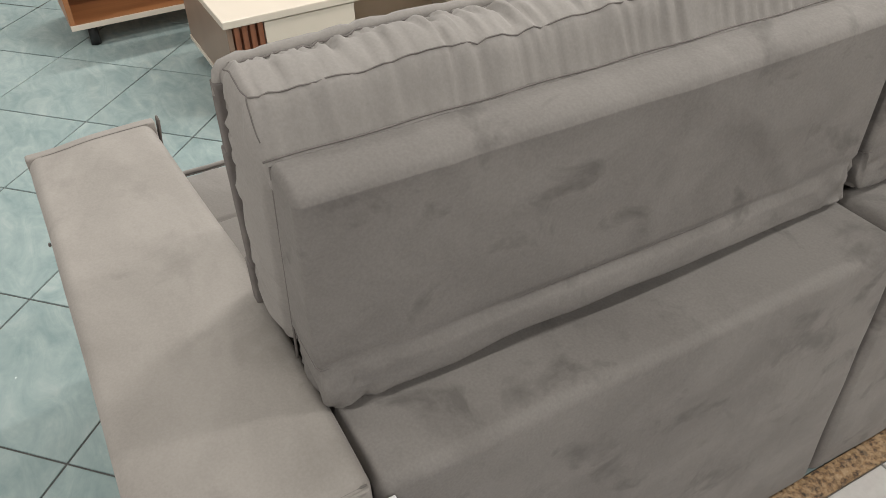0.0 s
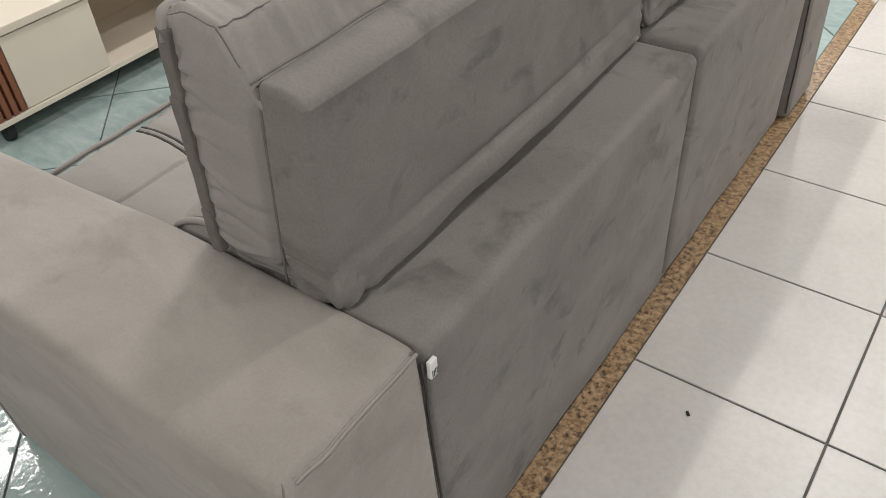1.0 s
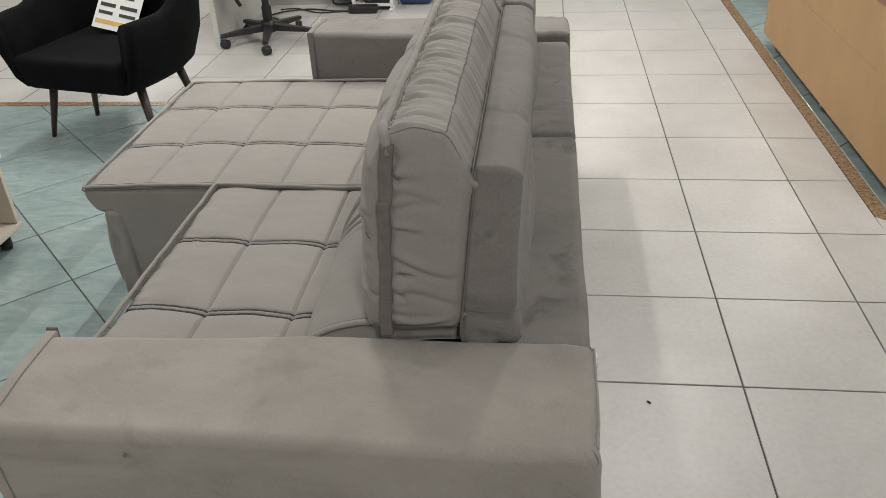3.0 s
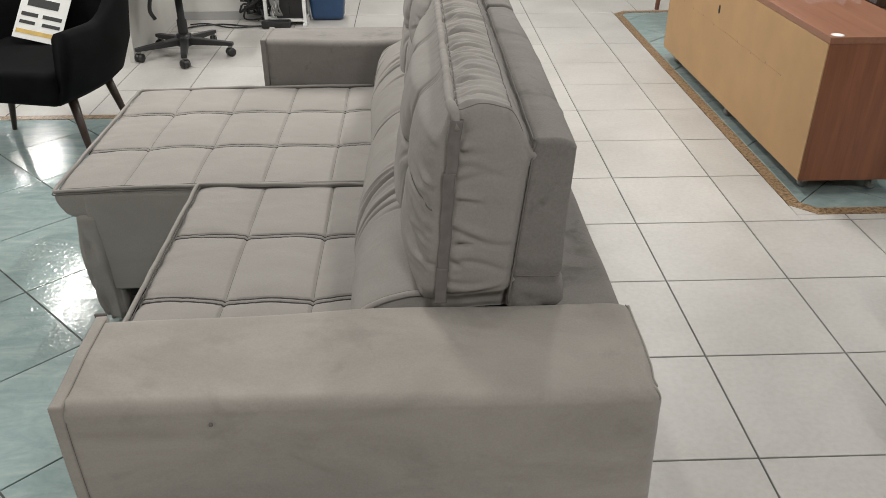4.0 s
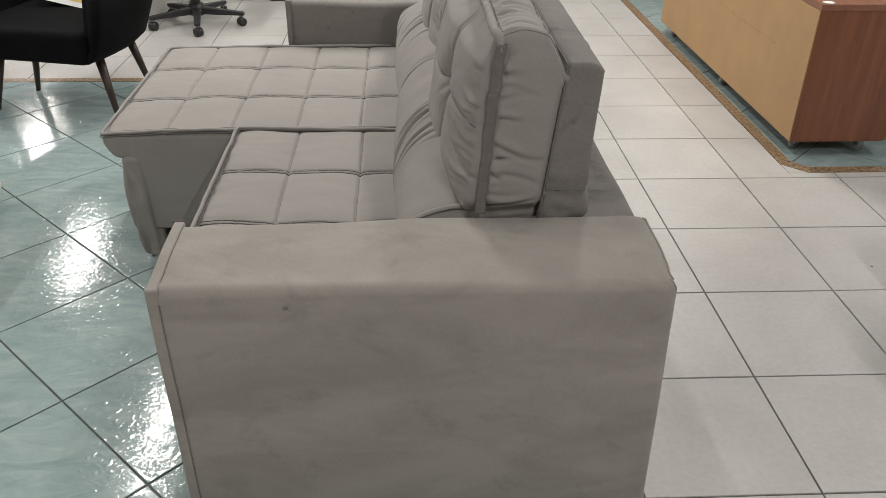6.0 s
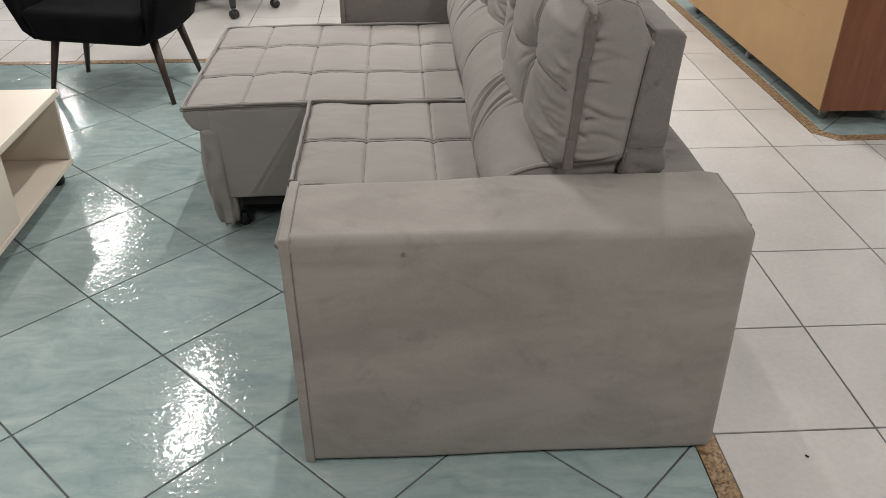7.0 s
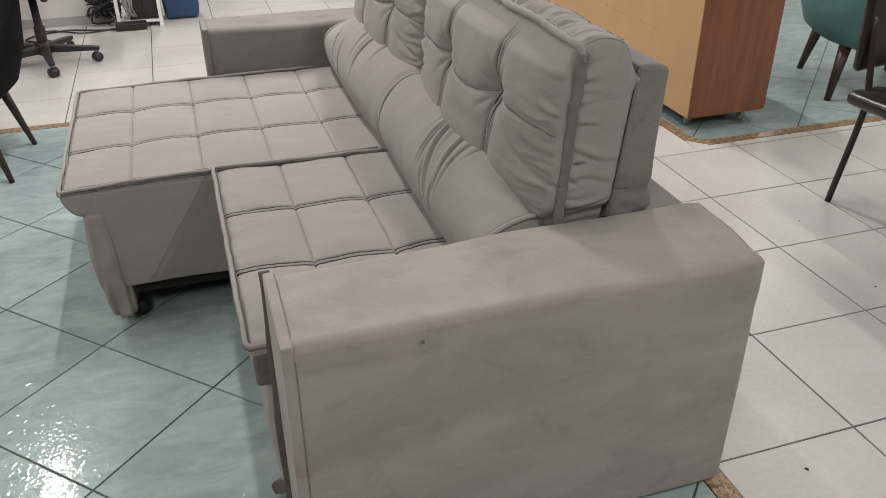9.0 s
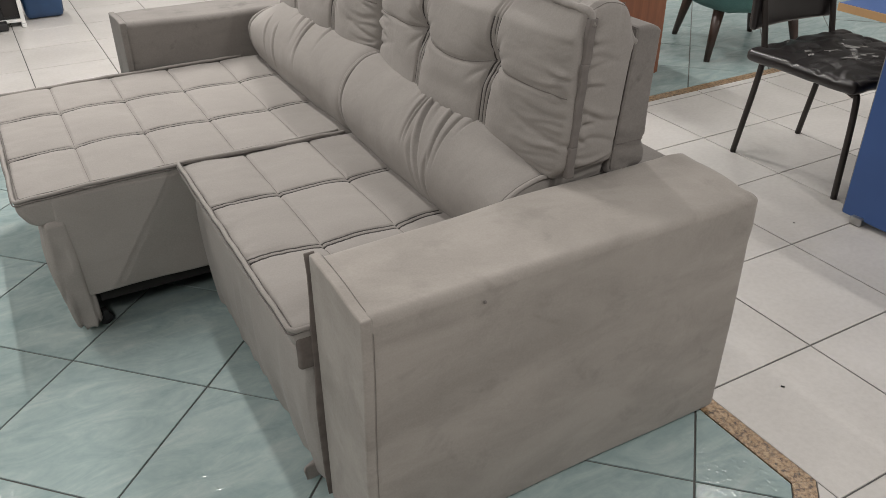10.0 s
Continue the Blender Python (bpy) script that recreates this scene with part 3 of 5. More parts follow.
def back_cushion(parent, y0, y1, label):
    shape, tufts = cushion_shape(y0, y1)
    c = part("back_cushion", soft_box("back_cushion", (-0.80, y0, 0.614), (-0.640, y1, 1.012), 0.016, 0.0046, ((), tufts, ()), shape), M_VELVET, parent, label)
    n = 90
    ridge = shape(np.array([(-0.792, y0 + 0.008 + (y1 - y0 - 0.016) * k / n, 1.009) for k in range(n + 1)])) + np.array((-0.003, 0, 0.004))
    for i in range(12):
        ridge[1:-1] = (ridge[:-2] + ridge[1:-1] + ridge[2:]) / 3
    bend = [(-0.776, -0.003, 0.985), (-0.777, -0.003, 0.998), (-0.779, 0.001, 1.008), (-0.781, 0.006, 1.013)]
    ridge = [(x, y0 + d, z) for x, d, z in bend] + [tuple(q) for q in ridge[2:-2]] + [(x, y1 - d, z) for x, d, z in bend[::-1]]
    part("piping", tube("piping", ridge, [0.0088 * (1 - 0.30 * max(0, math.sin(k * 1.1 + 2 * math.sin(k * 0.37))) ** 4) for k in range(len(ridge))], 8), M_VELVET, c, "raised fabric piping along the top edge")
    thread("piping_seam", [(-0.783, y0 + 0.012 + (y1 - y0 - 0.024) * k / n, 1.012) for k in range(n + 1)], shape, 0.0014, c, (0, 0, 0.0002), M_TAPE_AND_SHADE)
    # near-black threads paint the shade in the pleat grooves
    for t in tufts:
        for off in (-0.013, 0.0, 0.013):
            thread("pleat_seam_shade", [(-0.80, t + off, 0.665 + 0.285 * k / 60) for k in range(61)], shape, 0.0028, c, (-0.0042, 0, 0))
    zline = []
    for k in range(121):
        y = y0 + 0.012 + (y1 - y0 - 0.024) * k / 120
        gone = max(tufts[0] - y, y - tufts[1], 0)
        zline.append((-0.80, y, 0.850 - 0.022 * math.sin(math.pi * min(1, max(0, (y - tufts[0]) / (tufts[1] - tufts[0])))) - 0.06 * gone))
    thread("cross_seam", zline, shape, 0.0014, c, (-0.0006, 0, 0), M_TAPE_AND_SHADE)
    for yy, sgn in ((y0, -1), (y1, 1)):
        # the folded edge strip down the side, in three overlapping lengths
        for xa, da, za, xb, db, zb in ((-0.777, 0.002, 1.000, -0.786, 0.001, 0.903), (-0.788, 0.003, 0.909, -0.799, -0.001, 0.720), (-0.801, 0.001, 0.728, -0.803, 0.000, 0.656)):
            ends = np.array([(xa, yy + sgn * da, za), (xb, yy + sgn * db, zb)])
            me = soft_box("edge_strip", (-0.0105, -0.0078, 0), (0.0105, 0.0078, 1), 0.004, 0.05)
            co = np.array([v.co[:] for v in me.vertices])
            k = co[:, 2:3]
            out = ends[0] * (1 - k) + ends[1] * k
            out[:, 2] = za + (zb - za) * k[:, 0]
            out[:, 0] += co[:, 0] + 0.0008 * np.sin(out[:, 2] * 90)
            out[:, 1] += co[:, 1]
            me.vertices.foreach_set("co", out.ravel())
            me.update()
            part("edge_strip", me, M_TAPE_AND_SHADE, c, "dark rolled welt strip")
        # dark tube painting the shade where the cushion's side meets the board
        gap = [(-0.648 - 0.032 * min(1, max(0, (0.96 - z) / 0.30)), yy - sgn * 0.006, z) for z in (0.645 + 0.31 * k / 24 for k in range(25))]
        part("side_gap_shade", tube("side_gap_shade", gap, 0.0020, 6), M_TAPE_AND_SHADE, c)
        # seams round the side panel and down to the board
        rim = [(-0.782 + 0.098 * k / 24, yy - sgn * 0.0047, 1.0073) for k in range(25)]
        rim += [(-0.684 + 0.036 * k / 12, yy - sgn * 0.0047, 1.0073 - 0.010 * (k / 12) ** 2) for k in range(1, 6)]
        thread("side_seam", rim, shape, 0.0010, c, (0, 0, 0.0001), M_TAPE_AND_SHADE)
    # dark tube in place of the shaded gap along the board's top edge
    part("board_gap_shade", tube("board_gap_shade", [(-0.6515, y0 + (y1 - y0) * k / 40, 0.9615 + 0.001 * math.sin(k * 0.9)) for k in range(41)], 0.0014, 6), M_TAPE_AND_SHADE, c)
    thread("rear_seam", [(-0.689, y0 + 0.006 + (y1 - y0 - 0.012) * k / 80, 1.012) for k in range(81)], shape, 0.0011, c, (0, 0, 0.0006), M_TAPE_AND_SHADE)
    return c


def lumbar(parent, y0, y1, label, pleats):
    """Rolled lower back pad: one profile carried along y, with gathered pleats."""
    prof = curve_pts([(-0.918, 0.452), (-0.943, 0.478), (-0.966, 0.53), (-0.968, 0.592), (-0.942, 0.650), (-0.895, 0.692), (-0.845, 0.706), (-0.80, 0.690), (-0.775, 0.62), (-0.78, 0.50), (-0.84, 0.455)], 5)
    prof = prof[:-1]
    n = len(prof)
    cx, cz = -0.865, 0.585
    ys = sorted({round(y0 + (y1 - y0) * i / 320, 5) for i in range(321)} | {round(y0 + d, 5) for d in (0.002, 0.006, 0.012, 0.02)} | {round(y1 - d, 5) for d in (0.002, 0.006, 0.012, 0.02)})
    verts, faces = [], []

    def outer_end(y):
        return y < 0.6 or y > 1.5

    for y in ys:
        e = min(y - y0, y1 - y)
        k = 0.86 + 0.14 * math.sqrt(max(0.0, 1 - (1 - min(1, e / 0.035)) ** 2))
        puff = 0.010 * math.sin(math.pi * (y - y0) / (y1 - y0))
        for i, q in enumerate(prof):
            dx, dz = q.x - cx, q.y - cz
            ln = math.hypot(dx, dz)
            s = i / n
            d = 0.0
            if s < 0.66:
                for py, lean, s0, s1, depth in pleats:
                    line = py + lean * (s - 0.25) + 0.010 * math.sin(9 * s + py * 40)
                    win = max(0.0, min(1, (s - s0) / 0.16, (s1 - s) / 0.04))
                    d -= depth * win * 1.7 * math.exp(-((y - line) / 0.0036) ** 2)
                    d += 0.45 * depth * win * math.exp(-((y - line - 0.013) / 0.009) ** 2)
                d += 0.004 * noise.noise(Vector((q.x * 9, y * 9, q.y * 9)))
            fall = 0.045 * math.exp(-(e / 0.11) ** 2) * min(1, max(0, (q.y - 0.6) / 0.1)) if outer_end(y) else 0
            verts.append((cx + dx * k + dx / ln * (puff + d), y, cz + dz * k + dz / ln * (puff + d) - fall))
    for j in range(len(ys) - 1):
        for i in range(n):
            faces.append([j * n + i, (j + 1) * n + i, (j + 1) * n + (i + 1) % n, j * n + (i + 1) % n])
    faces += [list(range(n)), [(len(ys) - 1) * n + i for i in range(n)][::-1]]
    c = part("lumbar_cushion", mesh_of("lumbar_cushion", verts, faces, True), M_VELVET, parent, label)
    for yy in (y0, y1):
        pts = [(cx + (q.x - cx) * 0.93, yy, cz + (q.y - cz) * 0.93 - (0.045 * min(1, max(0, (q.y - 0.6) / 0.1)) if outer_end(yy) else 0)) for q in prof[3:32]]
        part("end_piping", tube("end_piping", wavy(pts, 0.001, 4, 0.02), 0.006, 6), M_VELVET, c)
        inward = 1 if yy == y0 else -1
        part("end_stitch", tube("end_stitch", [q + Vector((0, inward * 0.0075, 0.0015)) for q in wavy(pts, 0.001, 4, 0.02)], 0.0022, 5), M_TAPE_AND_SHADE, c)
    return c


def board_shape(y0, y1):
    """Padded board: flat above, with a slack crumpled hem below the cross seam."""
    def shape(p):
        x, y, z = p[:, 0].copy(), p[:, 1].copy(), p[:, 2].copy()
        v = np.clip((y - y0) / (y1 - y0), 0, 1)
        sag = np.sin(np.pi * v)
        rear = smooth01((x + 0.635) / 0.05)
        side = smooth01((y0 + 0.02 - y) / 0.02) - smooth01((y - y1 + 0.02) / 0.02)
        line = 0.702 - 0.010 * sag
        hem = smooth01((line - z) / 0.012)
        low = smooth01((0.72 - z) / 0.08)
        near = np.exp(-((y - y0) / 0.10) ** 2) + np.exp(-((y - y1) / 0.10) ** 2)
        p[:, 0] += rear * (0.006 * sag + 0.004 * waves(p, (3, 4, 5), 6.0 + y0) - 0.004 * np.exp(-((z - line) / 0.006) ** 2))
        p[:, 0] += rear * hem * (0.003 + 0.016 * sag * low + 0.003 * waves(p, (4, 9, 12), 2.0))
        p[:, 2] += low * rear * (0.026 * sag ** 1.3 + 0.006 * waves(p, (3, 9, 2), 7.0 + y0))
        fold = hem * near * (0.008 * crease(waves(p, (16, 13, 30), 3.0), 0.12) + 0.006 * crease(waves(p, (26, 22, 16), 9.0), 0.12) - 0.002)
        p[:, 0] -= rear * fold
        p[:, 1] += side * (fold + 0.004 * hem + 0.003 * np.exp(-((z - line) / 0.006) ** 2) + 0.003 * waves(p, (6, 3, 6), 2.0))
        p[:, 2] += low * near * 0.005 * waves(p, (22, 26, 10), 3.0)
        p[:, 2] += smooth01((z - 0.94) / 0.02) * (0.003 * waves(p, (3, 6, 3), 1.0) - 0.012 * smooth01((x + 0.62) / 0.045) ** 2)
        p[:, 0] -= (0.010 + 0.022 * (1 - rear)) * np.clip((0.96 - z) / 0.30, 0, 1)
        p[:, 0] += rear * 0.0025 * crease(waves(p, (3, 3, 2), 12.0 + y0), 0.05) * (1 - hem)
        return p

    return shape


def back_board(parent, y0, y1, label):
    b = part("back_board", soft_box("back_board", (-0.650, y0, 0.626), (-0.578, y1, 0.963), 0.010, 0.0115, deform=board_shape(y0, y1)), M_VELVET_SHADED, parent, label)
    shape = board_shape(y0, y1)
    seam = [(-0.64 + 0.054 * k / 8, y0, 0.702) for k in range(9)] + [(-0.579, y0 + 0.003, 0.702)]
    seam += [(-0.578, y0 + 0.01 + (y1 - y0 - 0.02) * k / 60, 0.702 - 0.010 * math.sin(math.pi * k / 60)) for k in range(61)]
    thread("hem_seam", seam, shape, 0.0011, b, (0, 0, 0), M_TAPE_AND_SHADE)
    return b


def shell_shape(seed):
    def shape(p):
        x, z = p[:, 0].copy(), p[:, 2].copy()
        rear = smooth01((x + 0.53) / 0.05)
        p[:, 0] += rear * (0.004 * waves(p, (3, 5, 7), seed))
        p[:, 2] += smooth01((z - 0.6) / 0.03) * 0.005 * waves(p, (5, 5, 3), seed + 2)
        return p

    return shape


def skirt_shape(seed, x_mid):
    def shape(p):
        z = p[:, 2].copy()
        p[:, 0] += 0.020 * (1 - z / 0.38) - 0.016 * np.sin(np.pi * np.clip(z / 0.40, 0, 1)) * smooth01((x_mid - p[:, 0]) / 0.02)
        w = smooth01((0.36 - z) / 0.1)
        p[:, 0] += w * 0.014 * waves(p, (14, 20, 3.0), seed)
        near = smooth01((MID + 0.05 - p[:, 1]) / 0.05)
        for fx, lean, depth in ((-1.822, 0.05, 0.008), (-1.806, -0.06, 0.013), (-1.792, -0.10, 0.012), (-1.780, -0.04, 0.008)):
            line = p[:, 0] - fx - lean * (z - 0.2) - 0.004 * np.sin(18 * z + 60 * fx)
            p[:, 1] += near * smooth01((0.37 - z) / 0.12) * depth * (np.exp(-(line / 0.0045) ** 2) - 0.6 * np.exp(-((line - 0.009) / 0.006) ** 2))
        p[:, 1] += near * (0.012 * smooth01((p[:, 0] + 1.79) / 0.04) + w * (0.014 * crease(waves(p, (34, 6, 2.0), seed + 5), 0.16) - 0.006))
        return p

    return shape


def castor(parent, x, y, z0, size=0.03):
    c = part("castor", spun("castor", [(size * 0.35, -size * 0.4), (size, -size * 0.35), (size, size * 0.35), (size * 0.35, size * 0.4)], 18), M_BLACKPLASTIC, parent, "small black wheel",
             pose(x, y, z0 + size, 90, 0, 15))
    part("fork", box("fork", (-size * 0.45, -size * 0.2, -size * 0.62), (size * 0.45, size * 1.5, size * 0.62), 0.003), M_BLACKPLASTIC, c)
    return c


def sofa():
    s = thing("sofa", "taupe velvet two-seat retractable sofa with one seat pulled out", "sofa")
    sofa_arm(s, None, "wide square padded armrest", True, M_VELVET_LIT)
    # the far arm is the near one mirrored, in the shade-darkened velvet
    sofa_arm(s, Matrix.Translation((0, 2.120, 0)) @ Matrix.Diagonal((1, -1, 1, 1)), "wide square padded armrest", False, M_VELVET_SHADED)
    for y0, y1, sd in ((0.181, 1.094, 1.0), (1.106, 1.924, 4.0)):
        part("back_shell", soft_box("back_shell", (-0.62, y0, 0.006), (-0.462, y1, 0.620), 0.02, 0.03, deform=shell_shape(sd)), M_VELVET_SHADED, s, "velvet back panel with rubbed dark marks")
    part("inner_frame", soft_box("inner_frame", (-0.90, 0.181, 0.30), (-0.61, 1.923, 0.606), 0.012, 0.08), M_VELVET_SHADED, s)
    # black filler block painting the shade between the two back shells
    part("shell_gap_shade", box("shell_gap_shade", (-0.61, 1.085, 0.01), (-0.485, 1.115, 0.60), 0.002), M_HOLE, s)
    for y0, y1, lab in ((0.167, 1.088, "upright velvet back board with a slack hem"), (1.108, 1.922, "upright velvet back board")):
        back_board(s, y0, y1, lab)
    for y0, y1 in ((0.164, 1.050), (1.075, 1.915)):
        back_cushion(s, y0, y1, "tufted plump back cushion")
    lumbar(s, 0.197, 1.052, "rolled lower back pad with gathered pleats",
           [(0.49, 0.14, 0.28, 0.66, 0.009), (0.545, 0.20, 0.20, 0.66, 0.012), (0.60, 0.13, 0.32, 0.66, 0.009), (0.665, 0.06, 0.44, 0.64, 0.006), (0.43, 0.04, 0.44, 0.64, 0.006), (0.575, 0.17, 0.14, 0.36, 0.005), (0.51, 0.10, 0.12, 0.34, 0.004), (0.80, 0.05, 0.5, 0.66, 0.005), (0.525, 0.17, 0.40, 0.66, 0.006), (0.628, 0.10, 0.30, 0.60, 0.006), (0.46, 0.10, 0.30, 0.56, 0.005), (0.70, 0.04, 0.50, 0.66, 0.004)])
    lumbar(s, 1.060, 1.912, "rolled lower back pad with gathered pleats",
           [(1.39, 0.16, 0.28, 0.66, 0.009), (1.47, 0.10, 0.36, 0.66, 0.008), (1.62, 0.10, 0.16, 0.42, 0.006), (1.30, 0.05, 0.40, 0.66, 0.006), (1.43, 0.13, 0.34, 0.62, 0.006), (1.54, 0.12, 0.46, 0.66, 0.005), (1.70, 0.06, 0.20, 0.44, 0.005)])
    seat = part("seat_cushion", soft_box("seat_cushion", (-1.462, SEAT_Y0, 0.345), (-0.90, SEAT_Y1, 0.468), 0.018, 0.011, (COLS_SEAT, ROWS_SEAT, ()), seat_shape), M_VELVET, s, "quilted seat cushion, pushed in")
    rim = [(-0.96, SEAT_Y1 - 0.006, 0.474), (-1.2, SEAT_Y1 - 0.006, 0.478), (-1.457, SEAT_Y1 - 0.008, 0.484), (-1.461, SEAT_Y1 - 0.02, 0.484), (-1.461, 0.6, 0.483), (-1.461, SEAT_Y0 - 0.022, 0.478), (-1.452, SEAT_Y0 - 0.032, 0.477), (-1.40, SEAT_Y0 - 0.030, 0.476)]
    part("piping", tube("piping", wavy(rim, 0.0025, 21, 0.022), 0.0056, 7), M_VELVET, seat, "raised fabric piping")
    part("rim_seam", tube("rim_seam", [q + Vector((0.008 if abs(q.y - (SEAT_Y1 - 0.006)) > 0.01 else 0, -0.008 if abs(q.y - (SEAT_Y1 - 0.006)) < 0.01 else 0, -0.003)) for q in wavy(rim, 0.0025, 21, 0.022)], 0.0012, 5), M_TAPE_AND_SHADE, seat)
    part("rim_seam", tube("rim_seam", [q + Vector((-0.005 if q.x < -1.45 else 0, 0.005 if q.x > -1.45 else 0, -0.0075)) for q in wavy(rim, 0.0025, 21, 0.022)], 0.0020, 5), M_TAPE_AND_SHADE, seat)
    # dark patch over the pad's end face, painting the shade beside the arm
    part("end_shade", soft_box("end_shade", (-1.452, SEAT_Y0 - 0.034, 0.375), (-1.395, SEAT_Y0 - 0.014, 0.460), 0.009, 0.010,
                                deform=lambda p: p + np.stack([0.004 * waves(p, (9, 5, 20), 3), -0.006 * np.sin(np.pi * np.clip((p[:, 2] - 0.37) / 0.09, 0, 1)), 0 * p[:, 0]], 1)), M_LINING_AND_SHADE, seat, "dark brown patch standing for shade on the pad's end")
    pad_threads(seat, ROWS_SEAT, COLS_SEAT, -1.452, -0.95, SEAT_Y0 + 0.01, SEAT_Y1 - 0.015, 0.468, seat_shape)
    chaise = part("seat_cushion", soft_box("seat_cushion", (-1.882, MID, 0.372), (-0.90, CH_Y1, 0.468), 0.018, 0.012, (COLS_CHAISE, ROWS_CHAISE, ()), chaise_shape), M_VELVET, s, "quilted seat cushion, pulled far out")
    rim = [(-0.97, MID + 0.006, 0.474), (-1.5, MID + 0.004, 0.470), (-1.7, MID + 0.004, 0.467), (-1.877, MID + 0.008, 0.456), (-1.881, MID + 0.02, 0.456), (-1.881, 1.5, 0.461), (-1.881, CH_Y1 - 0.02, 0.464), (-1.87, CH_Y1 - 0.006, 0.464), (-1.5, CH_Y1 - 0.006, 0.472), (-1.0, CH_Y1 - 0.006, 0.474)]
    part("piping", tube("piping", wavy(rim, 0.0025, 31, 0.022), 0.0056, 7), M_VELVET, chaise, "raised fabric piping")
    inner = [(-0.97, MID + 0.017, 0.4735), (-1.5, MID + 0.016, 0.4705), (-1.7, MID + 0.016, 0.4675), (-1.866, MID + 0.018, 0.459), (-1.870, MID + 0.03, 0.459), (-1.870, 1.5, 0.4640), (-1.870, CH_Y1 - 0.03, 0.466)]
    part("rim_seam", tube("rim_seam", wavy(inner, 0.002, 33, 0.022), 0.0011, 5), M_TAPE_AND_SHADE, chaise)
    part("rim_seam", tube("rim_seam", [q + Vector((-0.006 if q.x < -1.878 else 0, -0.006 if q.y < MID + 0.015 else 0, -0.0075)) for q in wavy(rim, 0.0025, 31, 0.022)], 0.0020, 5), M_TAPE_AND_SHADE, chaise)
    pad_threads(chaise, ROWS_CHAISE, COLS_CHAISE, -1.872, -0.95, MID + 0.015, CH_Y1 - 0.015, 0.468, chaise_shape)
    part("base", soft_box("base", (-1.36, SEAT_Y0, 0.05), (-0.62, SEAT_Y1 - 0.004, 0.35), 0.01, 0.08), M_VELVET, s)
    part("skirt", soft_box("skirt", (-1.428, SEAT_Y0 - 0.030, 0.008), (-1.37, SEAT_Y1 - 0.006, 0.372), 0.02, 0.025, deform=skirt_shape(3.0, -1.4)), M_VELVET, s, "fabric skirt hanging to the floor")
    # thin gathered flap hanging between the skirt and the arm
    part("loose_flap", soft_box("loose_flap", (-1.455, 0.206, 0.004), (-1.425, 0.222, 0.05), 0.007, 0.02, deform=skirt_shape(9.0, 0)), M_VELVET, s, "loose torn strip of lining")
    part("base", soft_box("base", (-1.80, MID - 0.0025, 0.128), (-0.92, CH_Y1 - 0.004, 0.452), 0.010, 0.03,
                          deform=lambda p: p + np.stack([0 * p[:, 0], 0.003 * waves(p, (5, 3, 7), 2), 0.004 * waves(p, (7, 3, 2), 6)], 1)), M_VELVET, s, "velvet-covered box of the pulled-out seat")
    part("skirt", soft_box("skirt", (-1.832, MID - 0.008, 0.022), (-1.762, CH_Y1, 0.388), 0.022, 0.011, deform=skirt_shape(7.0, -1.8)), M_VELVET, s, "wrinkled fabric skirt hanging to the floor")
    for y in (MID + 0.04, CH_Y1 - 0.06):
        castor(s, -1.735, y, 0.002, 0.020)
    # added black box standing for the unlit space under the pulled-out seat
    part("underseat_shade", box("underseat_shade", (-1.735, MID + 0.03, 0.085), (-1.0, 1.86, 0.127), 0.003), M_HOLE, s)
    part("fabric_tag", soft_box("fabric_tag", (-0.4595, 0.183, 0.572), (-0.452, 0.199, 0.604), 0.002, 0.02), M_PAPER, s, "small white care tag with print")
    part("stain", soft_box("stain", (-1.172, -0.0835, 0.593), (-1.166, -0.079, 0.600), 0.002, 0.01), M_TAPE_AND_SHADE, s, "small dark spot on the arm")
    for k in range(4):
        part("print_bar", box("print_bar", (-0.4518, 0.1858 + 0.0032 * k, 0.576), (-0.4512, 0.1868 + 0.0032 * k, 0.588), 0), M_INK, s)
    return s


sofa()

